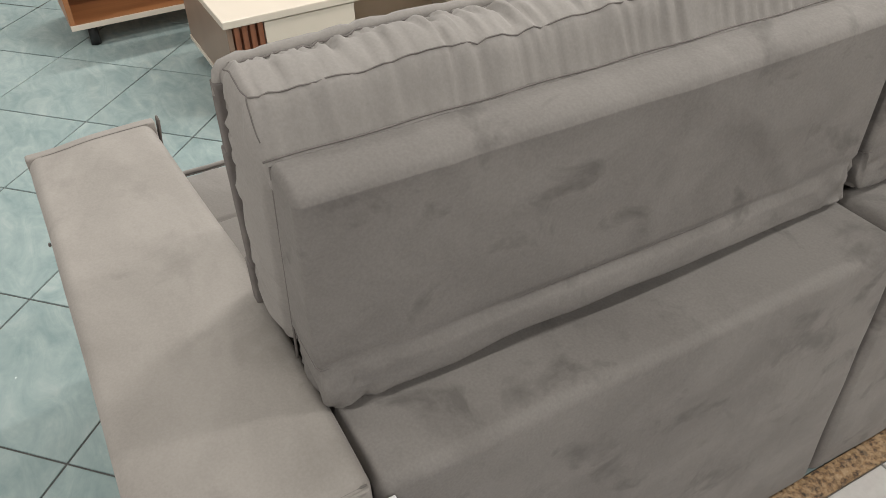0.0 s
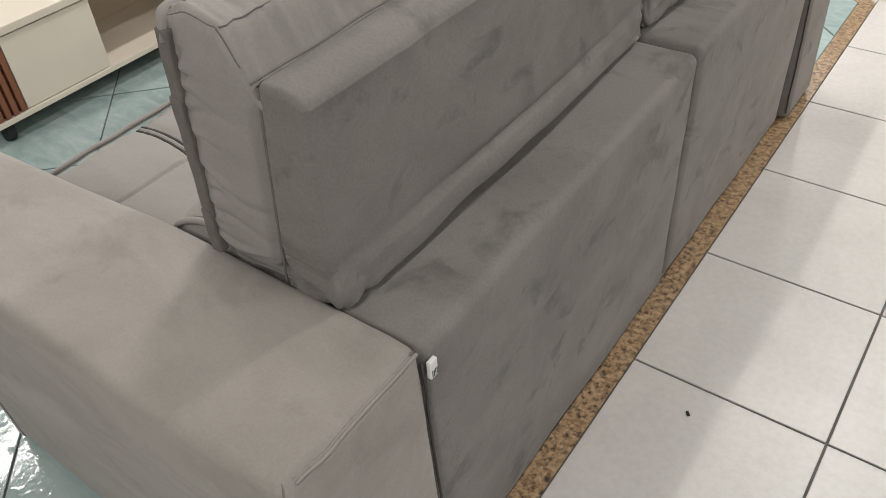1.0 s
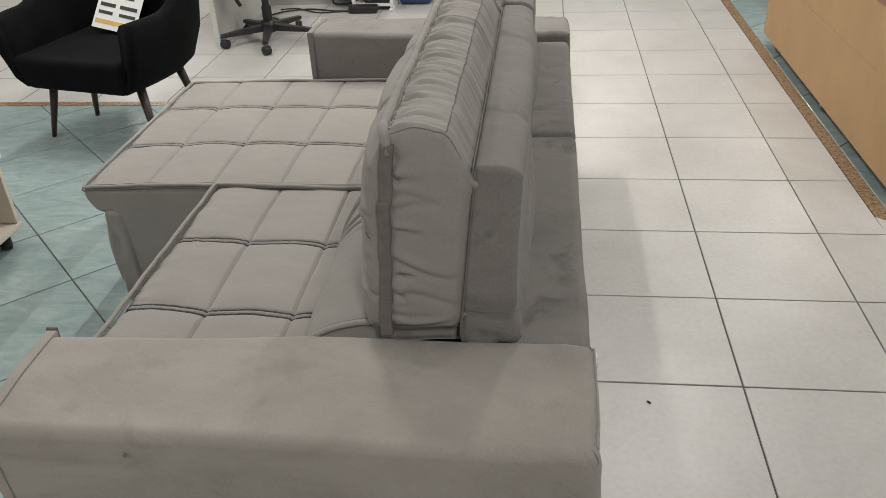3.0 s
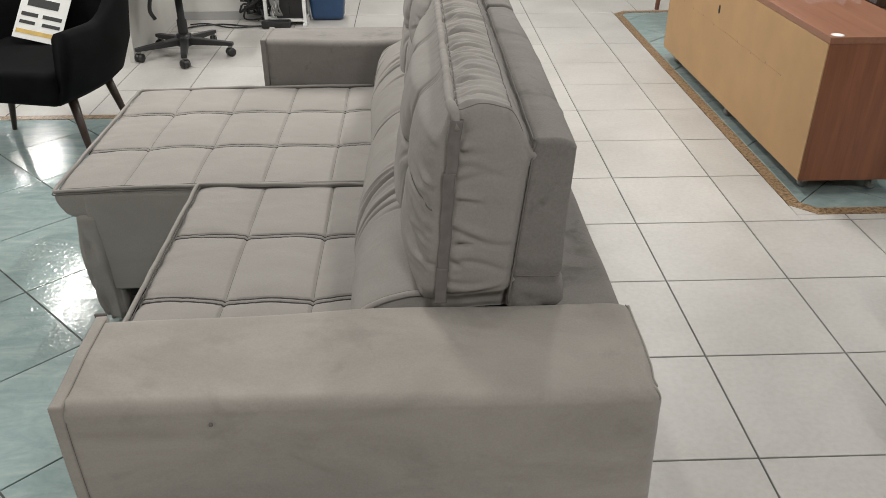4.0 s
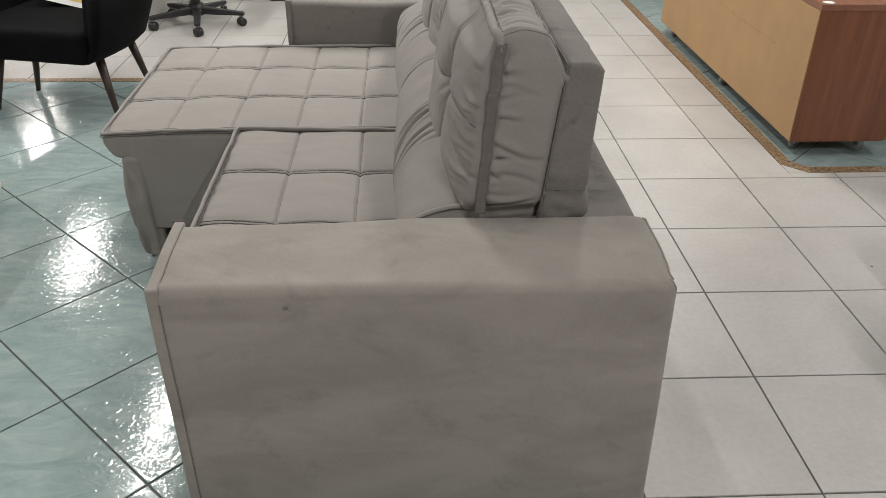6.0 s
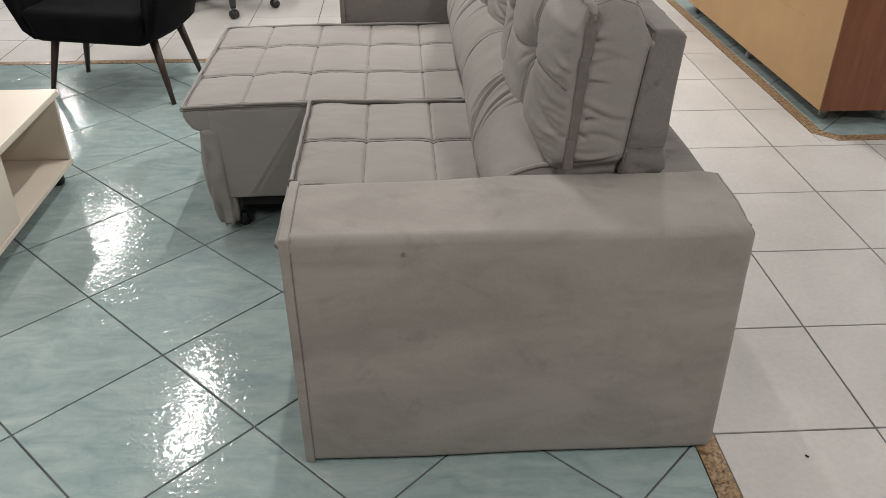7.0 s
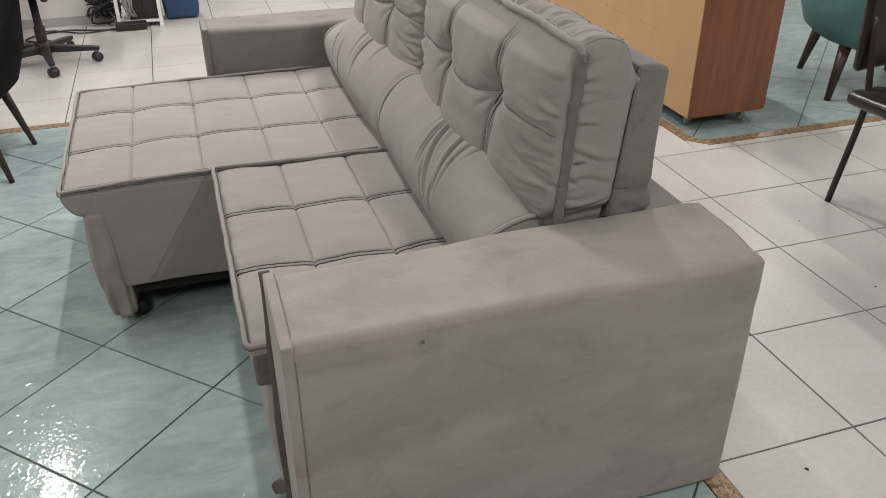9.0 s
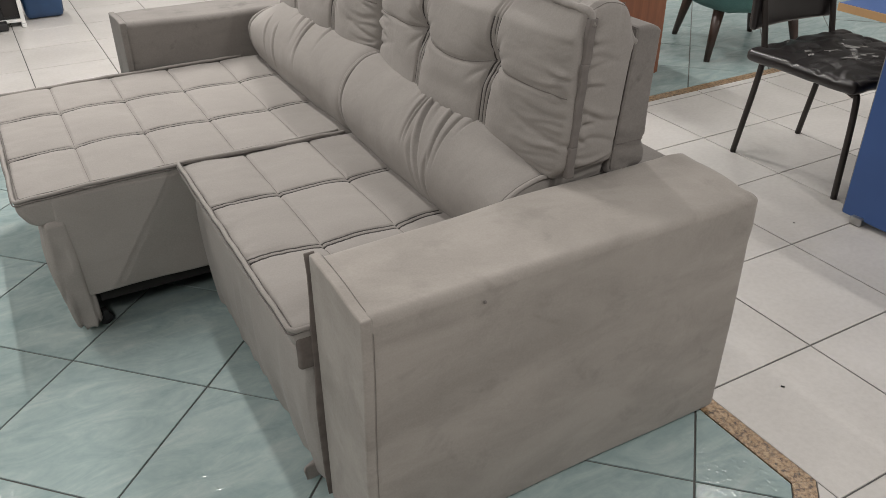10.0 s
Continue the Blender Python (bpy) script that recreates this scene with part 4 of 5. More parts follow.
# ---- coffee table and rack in front of the sofa ----
def coffee_table():
    t = thing("coffee_table", "low cream laminate coffee table with slatted corner and open niche", "coffee table", at=(-2.46, 0.56, 0))
    W, L, Z0, Z1 = -0.62, 0.96, 0.07, 0.34
    part("tabletop", box("tabletop", (W - 0.008, -0.008, Z1), (0.01, L + 0.008, Z1 + 0.026), 0.004), M_CREAM, t, "thick cream top")
    part("bottom_board", box("bottom_board", (W, 0, Z0), (0.004, L, Z0 + 0.018), 0.002), M_CREAM, t)
    part("end_panel", box("end_panel", (W + 0.002, 0.004, Z0 + 0.019), (-0.004, 0.022, Z1 - 0.001), 0.002), M_TAUPE, t, "taupe brown end panel")
    part("end_panel", box("end_panel", (W + 0.002, L - 0.020, Z0 + 0.019), (0.0, L - 0.002, Z1 - 0.001), 0.002), M_CREAM, t)
    part("partition", box("partition", (W + 0.02, 0.440, Z0 + 0.019), (-0.022, 0.456, Z1 - 0.001), 0.002), M_CREAM, t)
    part("back_panel", box("back_panel", (W + 0.004, 0.024, Z0 + 0.019), (W + 0.018, L - 0.022, Z1 - 0.001), 0.002), M_CREAM_DARK, t)
    part("inner_panel", box("inner_panel", (-0.36, 0.458, Z0 + 0.019), (-0.345, L - 0.022, Z1 - 0.001), 0.002), M_CREAM_DARK, t)
    part("slat_backing", box("slat_backing", (-0.030, 0.024, Z0 + 0.019), (-0.018, 0.128, Z1 - 0.001), 0.001), M_SLAT, t)
    slat = box("slat", (-0.009, -0.009, Z0 + 0.02), (0.009, 0.009, Z1 - 0.002), 0.002)
    for k in range(4):
        part("slat", slat, M_SLAT, t, m=pose(-0.008, 0.036 + 0.027 * k, 0))
    part("door", box("door", (-0.018, 0.131, Z0 + 0.021), (-0.001, 0.454, Z1 - 0.006), 0.002), M_CREAM, t, "plain cream door")
    foot = spun("foot", [(0.018, 0), (0.022, 0.012), (0.022, Z0 - 0.001)], 16)
    for x, y in ((-0.05, 0.06), (-0.05, L - 0.05), (W + 0.05, 0.06), (W + 0.05, L - 0.05)):
        part("foot", foot, M_BLACKPLASTIC, t, "black plastic foot", pose(x, y, 0))
    return t


coffee_table()


def low_rack():
    t = thing("low_rack", "low open orange-brown wood rack with cream front edges", "rack", at=(-3.36, 0.16, 0))
    part("bottom_board", box("bottom_board", (-0.42, 0, 0.085), (0.0, 1.4, 0.105), 0.002), M_ORANGE, t)
    part("edge_strip", box("edge_strip", (0.001, 0, 0.084), (0.006, 1.4, 0.106), 0.001), M_CREAM, t, "cream edge banding")
    part("back_panel", box("back_panel", (-0.42, 0.02, 0.106), (-0.405, 1.38, 0.40), 0.002), M_ORANGE, t)
    for y in (0.0, 1.38):
        part("side_panel", box("side_panel", (-0.42, y, 0.106), (0.0, y + 0.02, 0.40), 0.002), M_ORANGE, t)
    part("top_board", box("top_board", (-0.42, 0, 0.401), (0.003, 1.4, 0.425), 0.002), M_ORANGE, t)
    foot = spun("foot", [(0.02, 0), (0.02, 0.084)], 14)
    for x, y in ((-0.04, 0.08), (-0.38, 0.08), (-0.04, 1.32), (-0.38, 1.32)):
        part("foot", foot, M_BLACKPLASTIC, t, m=pose(x, y, 0))


low_rack()


# ---- armchairs ----
def tapered_leg(top, foot, r0, r1):
    return tube("leg", [top, Vector(top).lerp(Vector(foot), 0.5), foot], [r0, (r0 + r1) / 2, r1], 12)


def tub_armchair(name, label, at, turn, fabric, legs, wood_mat, z0=0.285, thick=1.0):
    """Armchair facing -y: seat block, wrapped shell of arms and back, four splayed legs."""
    t = thing(name, label, "armchair", at=at, turn=turn)

    def seat_def(p):
        w = np.clip((0.44 - p[:, 2]) / 0.16, 0, 1)
        p[:, :2] *= (1 - 0.10 * w)[:, None]
        return p

    part("seat", soft_box("seat", (-0.30, -0.30, z0), (0.30, 0.24, 0.44), 0.035, 0.05, deform=seat_def), fabric, t, "padded seat")
    # shell: a curved wall from arm over the back to the other arm
    verts, faces = [], []
    path = [(-0.33, -0.27), (-0.355, -0.1), (-0.35, 0.1), (-0.29, 0.25), (-0.15, 0.315), (0.0, 0.33), (0.15, 0.315), (0.29, 0.25), (0.35, 0.1), (0.355, -0.1), (0.33, -0.27)]
    line = curve_pts([(x, y, 0) for x, y in path], 6)
    n = len(line)
    rings = []
    for i, q in enumerate(line):
        s = i / (n - 1)
        back = smooth01(np.array((math.sin(math.pi * s) - 0.35) / 0.5)).item()
        top = 0.61 + 0.22 * back
        a, b = line[max(0, i - 1)], line[min(n - 1, i + 1)]
        d = (b - a).normalized()
        out = Vector((d.y, -d.x, 0)) * -1
        if out.dot(Vector((q.x, q.y, 0))) < 0:
            out = -out
        th, ring = 0.038, []
        for off, z in ((-0.6, z0 + 0.08), (-1, 0.45), (-1, top - 0.03), (-0.6, top - 0.006), (0, top), (0.6, top - 0.006), (1, top - 0.03), (1.05, 0.47), (0.2, z0 + 0.05), (-0.9, z0 + 0.01), (-1.5, z0 + 0.01)):
            flare = 0.05 * (z - 0.45) / 0.35
            rr = q + out * (off * th + flare)
            ring.append(len(verts))
            verts.append((rr.x, rr.y, z))
        rings.append(ring)
    k = len(rings[0])
    for r0, r1 in zip(rings, rings[1:]):
        for j in range(k):
            faces.append([r0[j], r0[(j + 1) % k], r1[(j + 1) % k], r1[j]])
    faces += [rings[0][::-1], rings[-1]]
    part("shell", mesh_of("shell", verts, faces, True), fabric, t, "wrap-around back and arms")
    for tx, ty, fx, fy in legs:
        part("leg", tapered_leg((tx, ty, z0 + 0.015), (fx, fy, 0.0), 0.022 * thick, 0.011 * thick), wood_mat, t, "tapered dark wooden leg")
    return t


BLACK_AT, BLACK_TURN = (-2.545, 2.585, 0), -13.0


def local_legs(at, turn, feet, inset):
    inv = pose(*at, 0, 0, turn).inverted()
    out = []
    for x, y in feet:
        q = inv @ Vector((x, y, 0))
        out.append((q.x * inset, q.y * inset, q.x, q.y))
    return out


tub_armchair("armchair", "black velvet tub armchair on splayed dark wooden legs", BLACK_AT, BLACK_TURN, M_BLACKFAB,
             local_legs(BLACK_AT, BLACK_TURN, ((-2.256, 2.299), (-2.21, 2.722), (-2.898, 2.51), (-2.815, 2.788)), 0.78), M_LEGWOOD)


def price_sheet():
    s = thing("price_sheet", "printed white price sheet leaning on the black armchair seat", "sign")
    s.matrix_basis = look((-2.538, 2.777, 0.566), (-2.511, 3.602, 0.001), -12.5) @ Matrix.Diagonal((1.12, 0.98, 1, 1))
    part("paper", box("paper", (-0.10, -0.14, 0), (0.10, 0.14, 0.002), 0), M_PAPER, s)
    for x0, y0, x1, y1, mat in ((-0.095, 0.112, 0.03, 0.134, M_REDINK), (0.035, 0.085, 0.095, 0.134, M_BLUEINK), (-0.07, 0.02, 0.06, 0.06, M_INK), (-0.085, -0.03, -0.015, -0.012, M_INK), (0.005, -0.03, 0.085, -0.012, M_INK),
                                (-0.085, -0.068, -0.02, -0.052, M_INK), (0.01, -0.068, 0.085, -0.052, M_INK), (-0.09, -0.115, 0.09, -0.095, M_YELLOWINK)):
        part("print_bar", box("print_bar", (x0, y0, 0.0025), (x1, y1, 0.0032), 0), mat, s)


price_sheet()

TEAL_AT, TEAL_TURN = (1.965, 2.18, 0), 72.0
tub_armchair("armchair", "teal velvet armchair on splayed black legs", TEAL_AT, TEAL_TURN, M_TEAL,
             local_legs(TEAL_AT, TEAL_TURN, ((1.88, 2.55), (1.645, 2.045), (2.33, 2.36), (2.15, 1.86)), 0.8), M_LEGWOOD, 0.27, 1.5)


# ---- office corner ----
def office_chair():
    t = thing("office_chair", "blue fabric office swivel chair on a black five-star base", "office chair", at=(-2.27, 4.04, 0))
    part("seat", soft_box("seat", (-0.24, -0.23, 0.465), (0.24, 0.23, 0.535), 0.032, 0.05, deform=lambda p: p + np.stack([0 * p[:, 0], 0 * p[:, 0], 0.03 * (p[:, 0] / 0.24) ** 2 * (p[:, 2] > 0.5)], 1)), M_BLUEFAB, t, "blue upholstered seat")
    part("seat_pan", soft_box("seat_pan", (-0.22, -0.21, 0.44), (0.22, 0.21, 0.468), 0.012, 0.1), M_BLACKPLASTIC, t)
    part("mechanism", box("mechanism", (-0.08, -0.07, 0.40), (0.08, 0.07, 0.442), 0.008), M_BLACKPLASTIC, t)
    part("lever", tube("lever", curve_pts([(-0.06, -0.03, 0.42), (-0.13, -0.06, 0.40), (-0.16, -0.07, 0.30), (-0.14, -0.06, 0.24)], 5), 0.012, 8), M_BLACKPLASTIC, t)
    part("lever", tube("lever", curve_pts([(0.04, -0.05, 0.425), (0.12, -0.1, 0.415), (0.16, -0.12, 0.41)], 5), 0.009, 8), M_BLACKPLASTIC, t)
    part("column", spun("column", [(0.03, 0.07), (0.03, 0.22), (0.022, 0.23), (0.022, 0.40)], 20), M_BLACKPLASTIC, t)
    part("hub", spun("hub", [(0.045, 0.065), (0.05, 0.08), (0.045, 0.135), (0.03, 0.14)], 20), M_BLACKPLASTIC, t)
    part("armrest_post", tube("armrest_post", curve_pts([(0.06, -0.12, 0.43), (0.1, -0.245, 0.43), (0.1, -0.25, 0.52), (0.1, -0.25, 0.70)], 5), 0.022, 10), M_BLACKPLASTIC, t)
    part("armrest_post", tube("armrest_post", curve_pts([(0.06, 0.12, 0.43), (0.1, 0.245, 0.43), (0.1, 0.25, 0.52), (0.1, 0.25, 0.70)], 5), 0.022, 10), M_BLACKPLASTIC, t)
    part("backrest", soft_box("backrest", (-0.30, -0.2, 0.62), (-0.25, 0.2, 0.95), 0.025, 0.06), M_BLUEFAB, t)
    part("back_bar", tube("back_bar", curve_pts([(-0.05, 0, 0.43), (-0.28, 0, 0.44), (-0.31, 0, 0.6), (-0.30, 0, 0.8)], 5), 0.018, 8), M_BLACKPLASTIC, t)
    def blade(p):
        k = np.clip((p[:, 0] - 0.02) / 0.285, 0, 1)
        p[:, 1] *= 1 - 0.35 * k
        p[:, 2] = 0.118 - 0.030 * k - (0.118 - p[:, 2]) * (1 - 0.55 * k)
        return p

    for k in range(5):
        a = radians(-78 + 72 * k)
        ux, uy = math.cos(a), math.sin(a)
        part("star_leg", soft_box("star_leg", (0.02, -0.026, 0.072), (0.305, 0.026, 0.118), 0.007, 0.05, deform=blade), M_BLACKPLASTIC, t, m=pose(0, 0, 0, 0, 0, math.degrees(a)))
        w = part("castor", spun("castor", [(0.01, -0.022), (0.027, -0.02), (0.027, -0.004), (0.018, 0), (0.027, 0.004), (0.027, 0.02), (0.01, 0.022)], 18), M_BLACKPLASTIC, t, "black twin wheel",
                 pose(0.285 * ux, 0.285 * uy, 0.028, 90, 0, math.degrees(a) + 40))
        part("castor_cap", spun("castor_cap", [(0.012, 0.0), (0.014, 0.02), (0.008, 0.03)], 12), M_GREYPLASTIC, w, m=pose(0, 0.027, 0, -90, 0, 0))


office_chair()


def partition():
    t = thing("partition", "pale grey painted L-shaped counter partition", "partition", kind="structure")
    part("panel", box("panel", (-2.545, 4.95, 0.0), (-1.93, 4.985, 1.02), 0.003), M_PANEL, t)
    part("panel", box("panel", (-2.58, 3.90, 0.0), (-2.547, 4.985, 1.02), 0.003), M_PANEL, t)
    part("baseboard", box("baseboard", (-2.546, 4.938, 0.0), (-1.93, 4.949, 0.06), 0.002), M_PAINT, t)


partition()


def computer_stand():
    t = thing("computer_stand", "white metal floor stand holding computer equipment", "stand", at=(-1.74, 4.86, 0))
    post = box("post", (-0.012, -0.012, 0.02), (0.012, 0.012, 0.74), 0.002)
    for x in (-0.135, 0.135):
        for y in (-0.11, 0.11):
            part("post", post, M_WHITEMETAL, t, m=pose(x, y, 0))
    for z in (0.03, 0.70):
        part("shelf", box("shelf", (-0.145, -0.12, z), (0.145, 0.12, z + 0.015), 0.002), M_WHITEMETAL, t)
    for x in (-0.135, 0.135):
        part("foot_bar", box("foot_bar", (x - 0.014, -0.15, 0), (x + 0.014, 0.13, 0.019), 0.003), M_WHITEMETAL, t)


computer_stand()
pc = thing("computer_tower", "black desktop computer tower on the white stand", "computer", at=(-1.70, 4.86, 0.046))
part("case", box("case", (-0.105, -0.09, 0), (0.085, 0.1, 0.42), 0.006), M_BLACKPLASTIC, pc)
part("front_grille", box("front_grille", (-0.012, -0.096, 0.02), (0.077, -0.09, 0.24), 0.002), M_BLACKVINYL, pc)
part("button", spun("button", [(0.008, 0), (0.008, 0.004)], 12), M_BLUEINK, pc, m=pose(0.055, -0.091, 0.31, 90, 0, 0))


def cable_heap():
    t = thing("cable_heap", "tangled black cables hanging behind the stand and along the floor", "cables")
    rnd = random.Random(5)
    for k in range(16):
        p = Vector((-1.97 + rnd.uniform(-0.03, 0.03), 4.88 + rnd.uniform(-0.03, 0.02), rnd.uniform(0.08, 0.2)))
        pts = [p + Vector((rnd.uniform(-0.09, 0.12), rnd.uniform(-0.07, 0.03), rnd.uniform(-0.08, 0.1))) for _ in range(6)]
        for q in pts:
            q.z = max(0.008, q.z)
        part("cable", tube("cable", curve_pts(pts, 5), 0.0065, 6), M_BLACKPLASTIC, t)
    for dx in (0.0, 0.018):
        part("cable", tube("cable", curve_pts([(-1.96 + dx, 4.93, 0.62), (-1.955 + dx, 4.92, 0.4), (-1.97 + dx, 4.9, 0.22), (-1.9, 4.8, 0.05), (-1.82, 4.74, 0.012)], 6), 0.006, 6), M_BLACKPLASTIC, t)
    part("cable", tube("cable", curve_pts([(-1.80, 4.72, 0.008), (-2.0, 4.72, 0.008), (-2.2, 4.78, 0.008), (-2.38, 4.72, 0.008), (-2.45, 4.6, 0.008), (-2.35, 4.5, 0.008), (-2.46, 4.36, 0.008)], 8), 0.006, 6), M_BLACKPLASTIC, t)
    part("cable", tube("cable", curve_pts([(-1.86, 4.75, 0.008), (-2.1, 4.68, 0.008), (-2.3, 4.8, 0.008), (-2.42, 4.78, 0.008)], 8), 0.005, 6), M_BLACKPLASTIC, t)
    part("adapter", box("adapter", (-1.90, 4.66, 0.003), (-1.70, 4.74, 0.05), 0.010), M_BLACKPLASTIC, t)


cable_heap()


def cable_bundle():
    t = thing("cable_bundle", "bundle of grey cables hanging on the white stand", "cables")
    rnd = random.Random(9)
    for k in range(12):
        x = -1.825 + 0.011 * (k % 6)
        y = 4.735 - 0.006 * (k // 6)
        w = rnd.uniform(0.5, 1.5)
        part("cable", tube("cable", curve_pts([(-1.80 + 0.2 * (x + 1.80), y, 0.36), (x - 0.02 * w + 0.008, y - 0.01, 0.27), (x * 1.0 + rnd.uniform(-0.015, 0.02), y - 0.015, 0.15), (-1.79 + rnd.uniform(-0.03, 0.04), y, 0.075)], 6), 0.0042, 6), M_GREYPLASTIC, t)
    part("tie", spun("tie", [(0.03, 0), (0.03, 0.02)], 14), M_BLACKPLASTIC, t, m=pose(-1.80, 4.735, 0.335))


cable_bundle()


def waste_bin():
    t = thing("waste_bin", "navy blue plastic waste bin with a salmon paper note", "bin", at=(-1.46, 4.97, 0))

    def flare(p):
        k = 0.80 + 0.20 * np.clip(p[:, 2] / 0.34, 0, 1)
        p[:, :2] *= k[:, None]
        return p

    outer = soft_box("shell", (-0.14, -0.115, 0.004), (0.14, 0.115, 0.34), 0.03, 0.06, deform=flare)
    bm = bmesh.new()
    bm.from_mesh(outer)
    bmesh.ops.delete(bm, geom=[f for f in bm.faces if f.calc_center_median().z > 0.322], context="FACES")
    bm.to_mesh(outer)
    bm.free()
    sh = part("shell", outer, M_BLUEBIN, t)
    mod = sh.modifiers.new("wall", "SOLIDIFY")
    mod.thickness, mod.offset = 0.004, -1
    part("rim", tube("rim", [(sx * 0.136, sy * 0.112, 0.328) for sx, sy in ((-1, -0.8), (-0.85, -1), (0.85, -1), (1, -0.8), (1, 0.8), (0.85, 1), (-0.85, 1), (-1, 0.8))], 0.007, 8, True), M_BLUEBIN, t)
    note = part("note", box("note", (-0.045, -0.0012, -0.035), (0.045, 0.0012, 0.035), 0), M_PINK, t, "salmon paper note with scribbled bars", pose(-0.02, -0.1085, 0.225, -4, 4, 0))
    for k in range(5):
        part("scribble", box("scribble", (-0.034 + 0.014 * k, -0.0022, -0.012), (-0.026 + 0.014 * k, -0.0014, 0.014 - 0.004 * (k % 2)), 0), M_REDINK, note)
    part("label", box("label", (0.1265, -0.05, 0.03), (0.1275, 0.06, 0.10), 0), M_PAPER, t, m=pose(-0.009, 0, 0, 0, 3.5, 0))


waste_bin()


# ---- cabinet across the aisle ----
def swivel_castor(parent, x, y, top, mat=M_STEEL):
    c = part("castor", spun("castor", [(0.008, -0.011), (0.025, -0.01), (0.025, 0.01), (0.008, 0.011)], 18), M_GREYPLASTIC, parent, "small swivel castor", pose(x, y, 0.026, 90, 0, 25))
    part("fork", box("fork", (-0.016, 0.0, -0.015), (0.016, top - 0.027, 0.015), 0.003), mat, c)
    return c


def low_cabinet():
    t = thing("low_cabinet", "long brown laminate cabinet on castors with a bare fibreboard back", "cabinet", at=(0.70, 1.885, 0))
    W, L, Z0, Z1 = 0.41, 1.98, 0.072, 0.655
    part("end_panel", box("end_panel", (0.004, 0, Z0), (W, 0.018, Z1 - 0.026), 0.001), M_BROWN, t, "reddish-brown wood-grain end panel")
    part("end_panel", box("end_panel", (0.004, L - 0.018, Z0), (W, L, Z1 - 0.026), 0.001), M_BROWN, t)
    part("top_board", box("top_board", (0.0, -0.003, Z1 - 0.0255), (W + 0.008, L + 0.003, Z1), 0.002), M_BROWN_TOP, t, "reddish-brown top")
    part("bottom_board", box("bottom_board", (0.004, 0.019, Z0), (W - 0.01, L - 0.019, Z0 + 0.018), 0.001), M_BROWN, t)
    part("back_board", box("back_board", (-0.002, 0.001, Z0 + 0.002), (0.003, L - 0.001, Z1 - 0.027), 0.0005), M_FIBRE, t, "bare orange fibreboard back with a row of nail holes")
    for y in (0.66, 1.32):
        part("partition", box("partition", (0.005, y, Z0 + 0.019), (W - 0.02, y + 0.016, Z1 - 0.027), 0.001), M_BROWN, t)
    for k in range(3):
        part("door", box("door", (W - 0.001, 0.004 + 0.66 * k, Z0 + 0.002), (W + 0.016, 0.654 + 0.66 * k, Z1 - 0.03), 0.002), M_BROWN, t)
    hole = spun("nail_hole", [(0.0055, 0), (0.004, 0.0012)], 10)
    for k in range(9):
        part("nail_hole", hole, M_TAUPE, t, m=pose(-0.0022, 0.335 + 0.172 * k, 0.405 + 0.004 * math.sin(2.3 * k), 0, -90, 0) @ Matrix.Diagonal((0.7 + 0.5 * math.sin(1.7 * k) ** 2, 0.8, 1, 1)))
    part("scratch", tube("scratch", [(-0.0022, 0.335 + 0.04 * k, 0.405 + 0.002 * math.sin(0.9 * k)) for k in range(30)], 0.0006, 5), M_ORANGE, t, "faint pencil line")
    part("cable_hole", spun("cable_hole", [(0.022, 0), (0.017, 0.0014)], 10), M_HOLE, t, "dark ragged hole", pose(-0.0022, 1.15, 0.49, 0, -90, 0) @ Matrix.Diagonal((1.05, 0.62, 1, 1)))
    part("chipped_corner", spun("chipped_corner", [(0.026, 0), (0.018, 0.0015)], 9), M_PAPER, t, "white tape patch on the corner", pose(0.04, 0.03, Z1 + 0.0002))
    for x, y in ((0.075, 0.10), (0.35, 0.07), (0.055, 0.95), (0.35, 0.95), (0.065, 1.87), (0.35, 1.87)):
        swivel_castor(t, x, y, Z0)
    return t


low_cabinet()


def film_wrap():
    t = thing("plastic_film", "crumpled clear plastic film lying on the brown cabinet", "plastic film")

    def crumple(p):
        p[:, 2] += 0.06 * np.abs(waves(p, (5, 4, 1), 2.0)) + 0.02 * np.abs(waves(p, (17, 13, 1), 5.0))
        return p

    n = 28
    verts = np.array([(0.80 + 0.26 * i / n + 0.03 * math.sin(j * 0.7), 2.28 + 1.0 * j / n + 0.03 * math.sin(i * 0.9), 0.657) for j in range(n + 1) for i in range(n + 1)])
    verts = crumple(verts)
    faces = [[j * (n + 1) + i, j * (n + 1) + i + 1, (j + 1) * (n + 1) + i + 1, (j + 1) * (n + 1) + i] for j in range(n) for i in range(n)]
    part("sheet", mesh_of("sheet", verts, faces, False), M_FILM, t)


film_wrap()


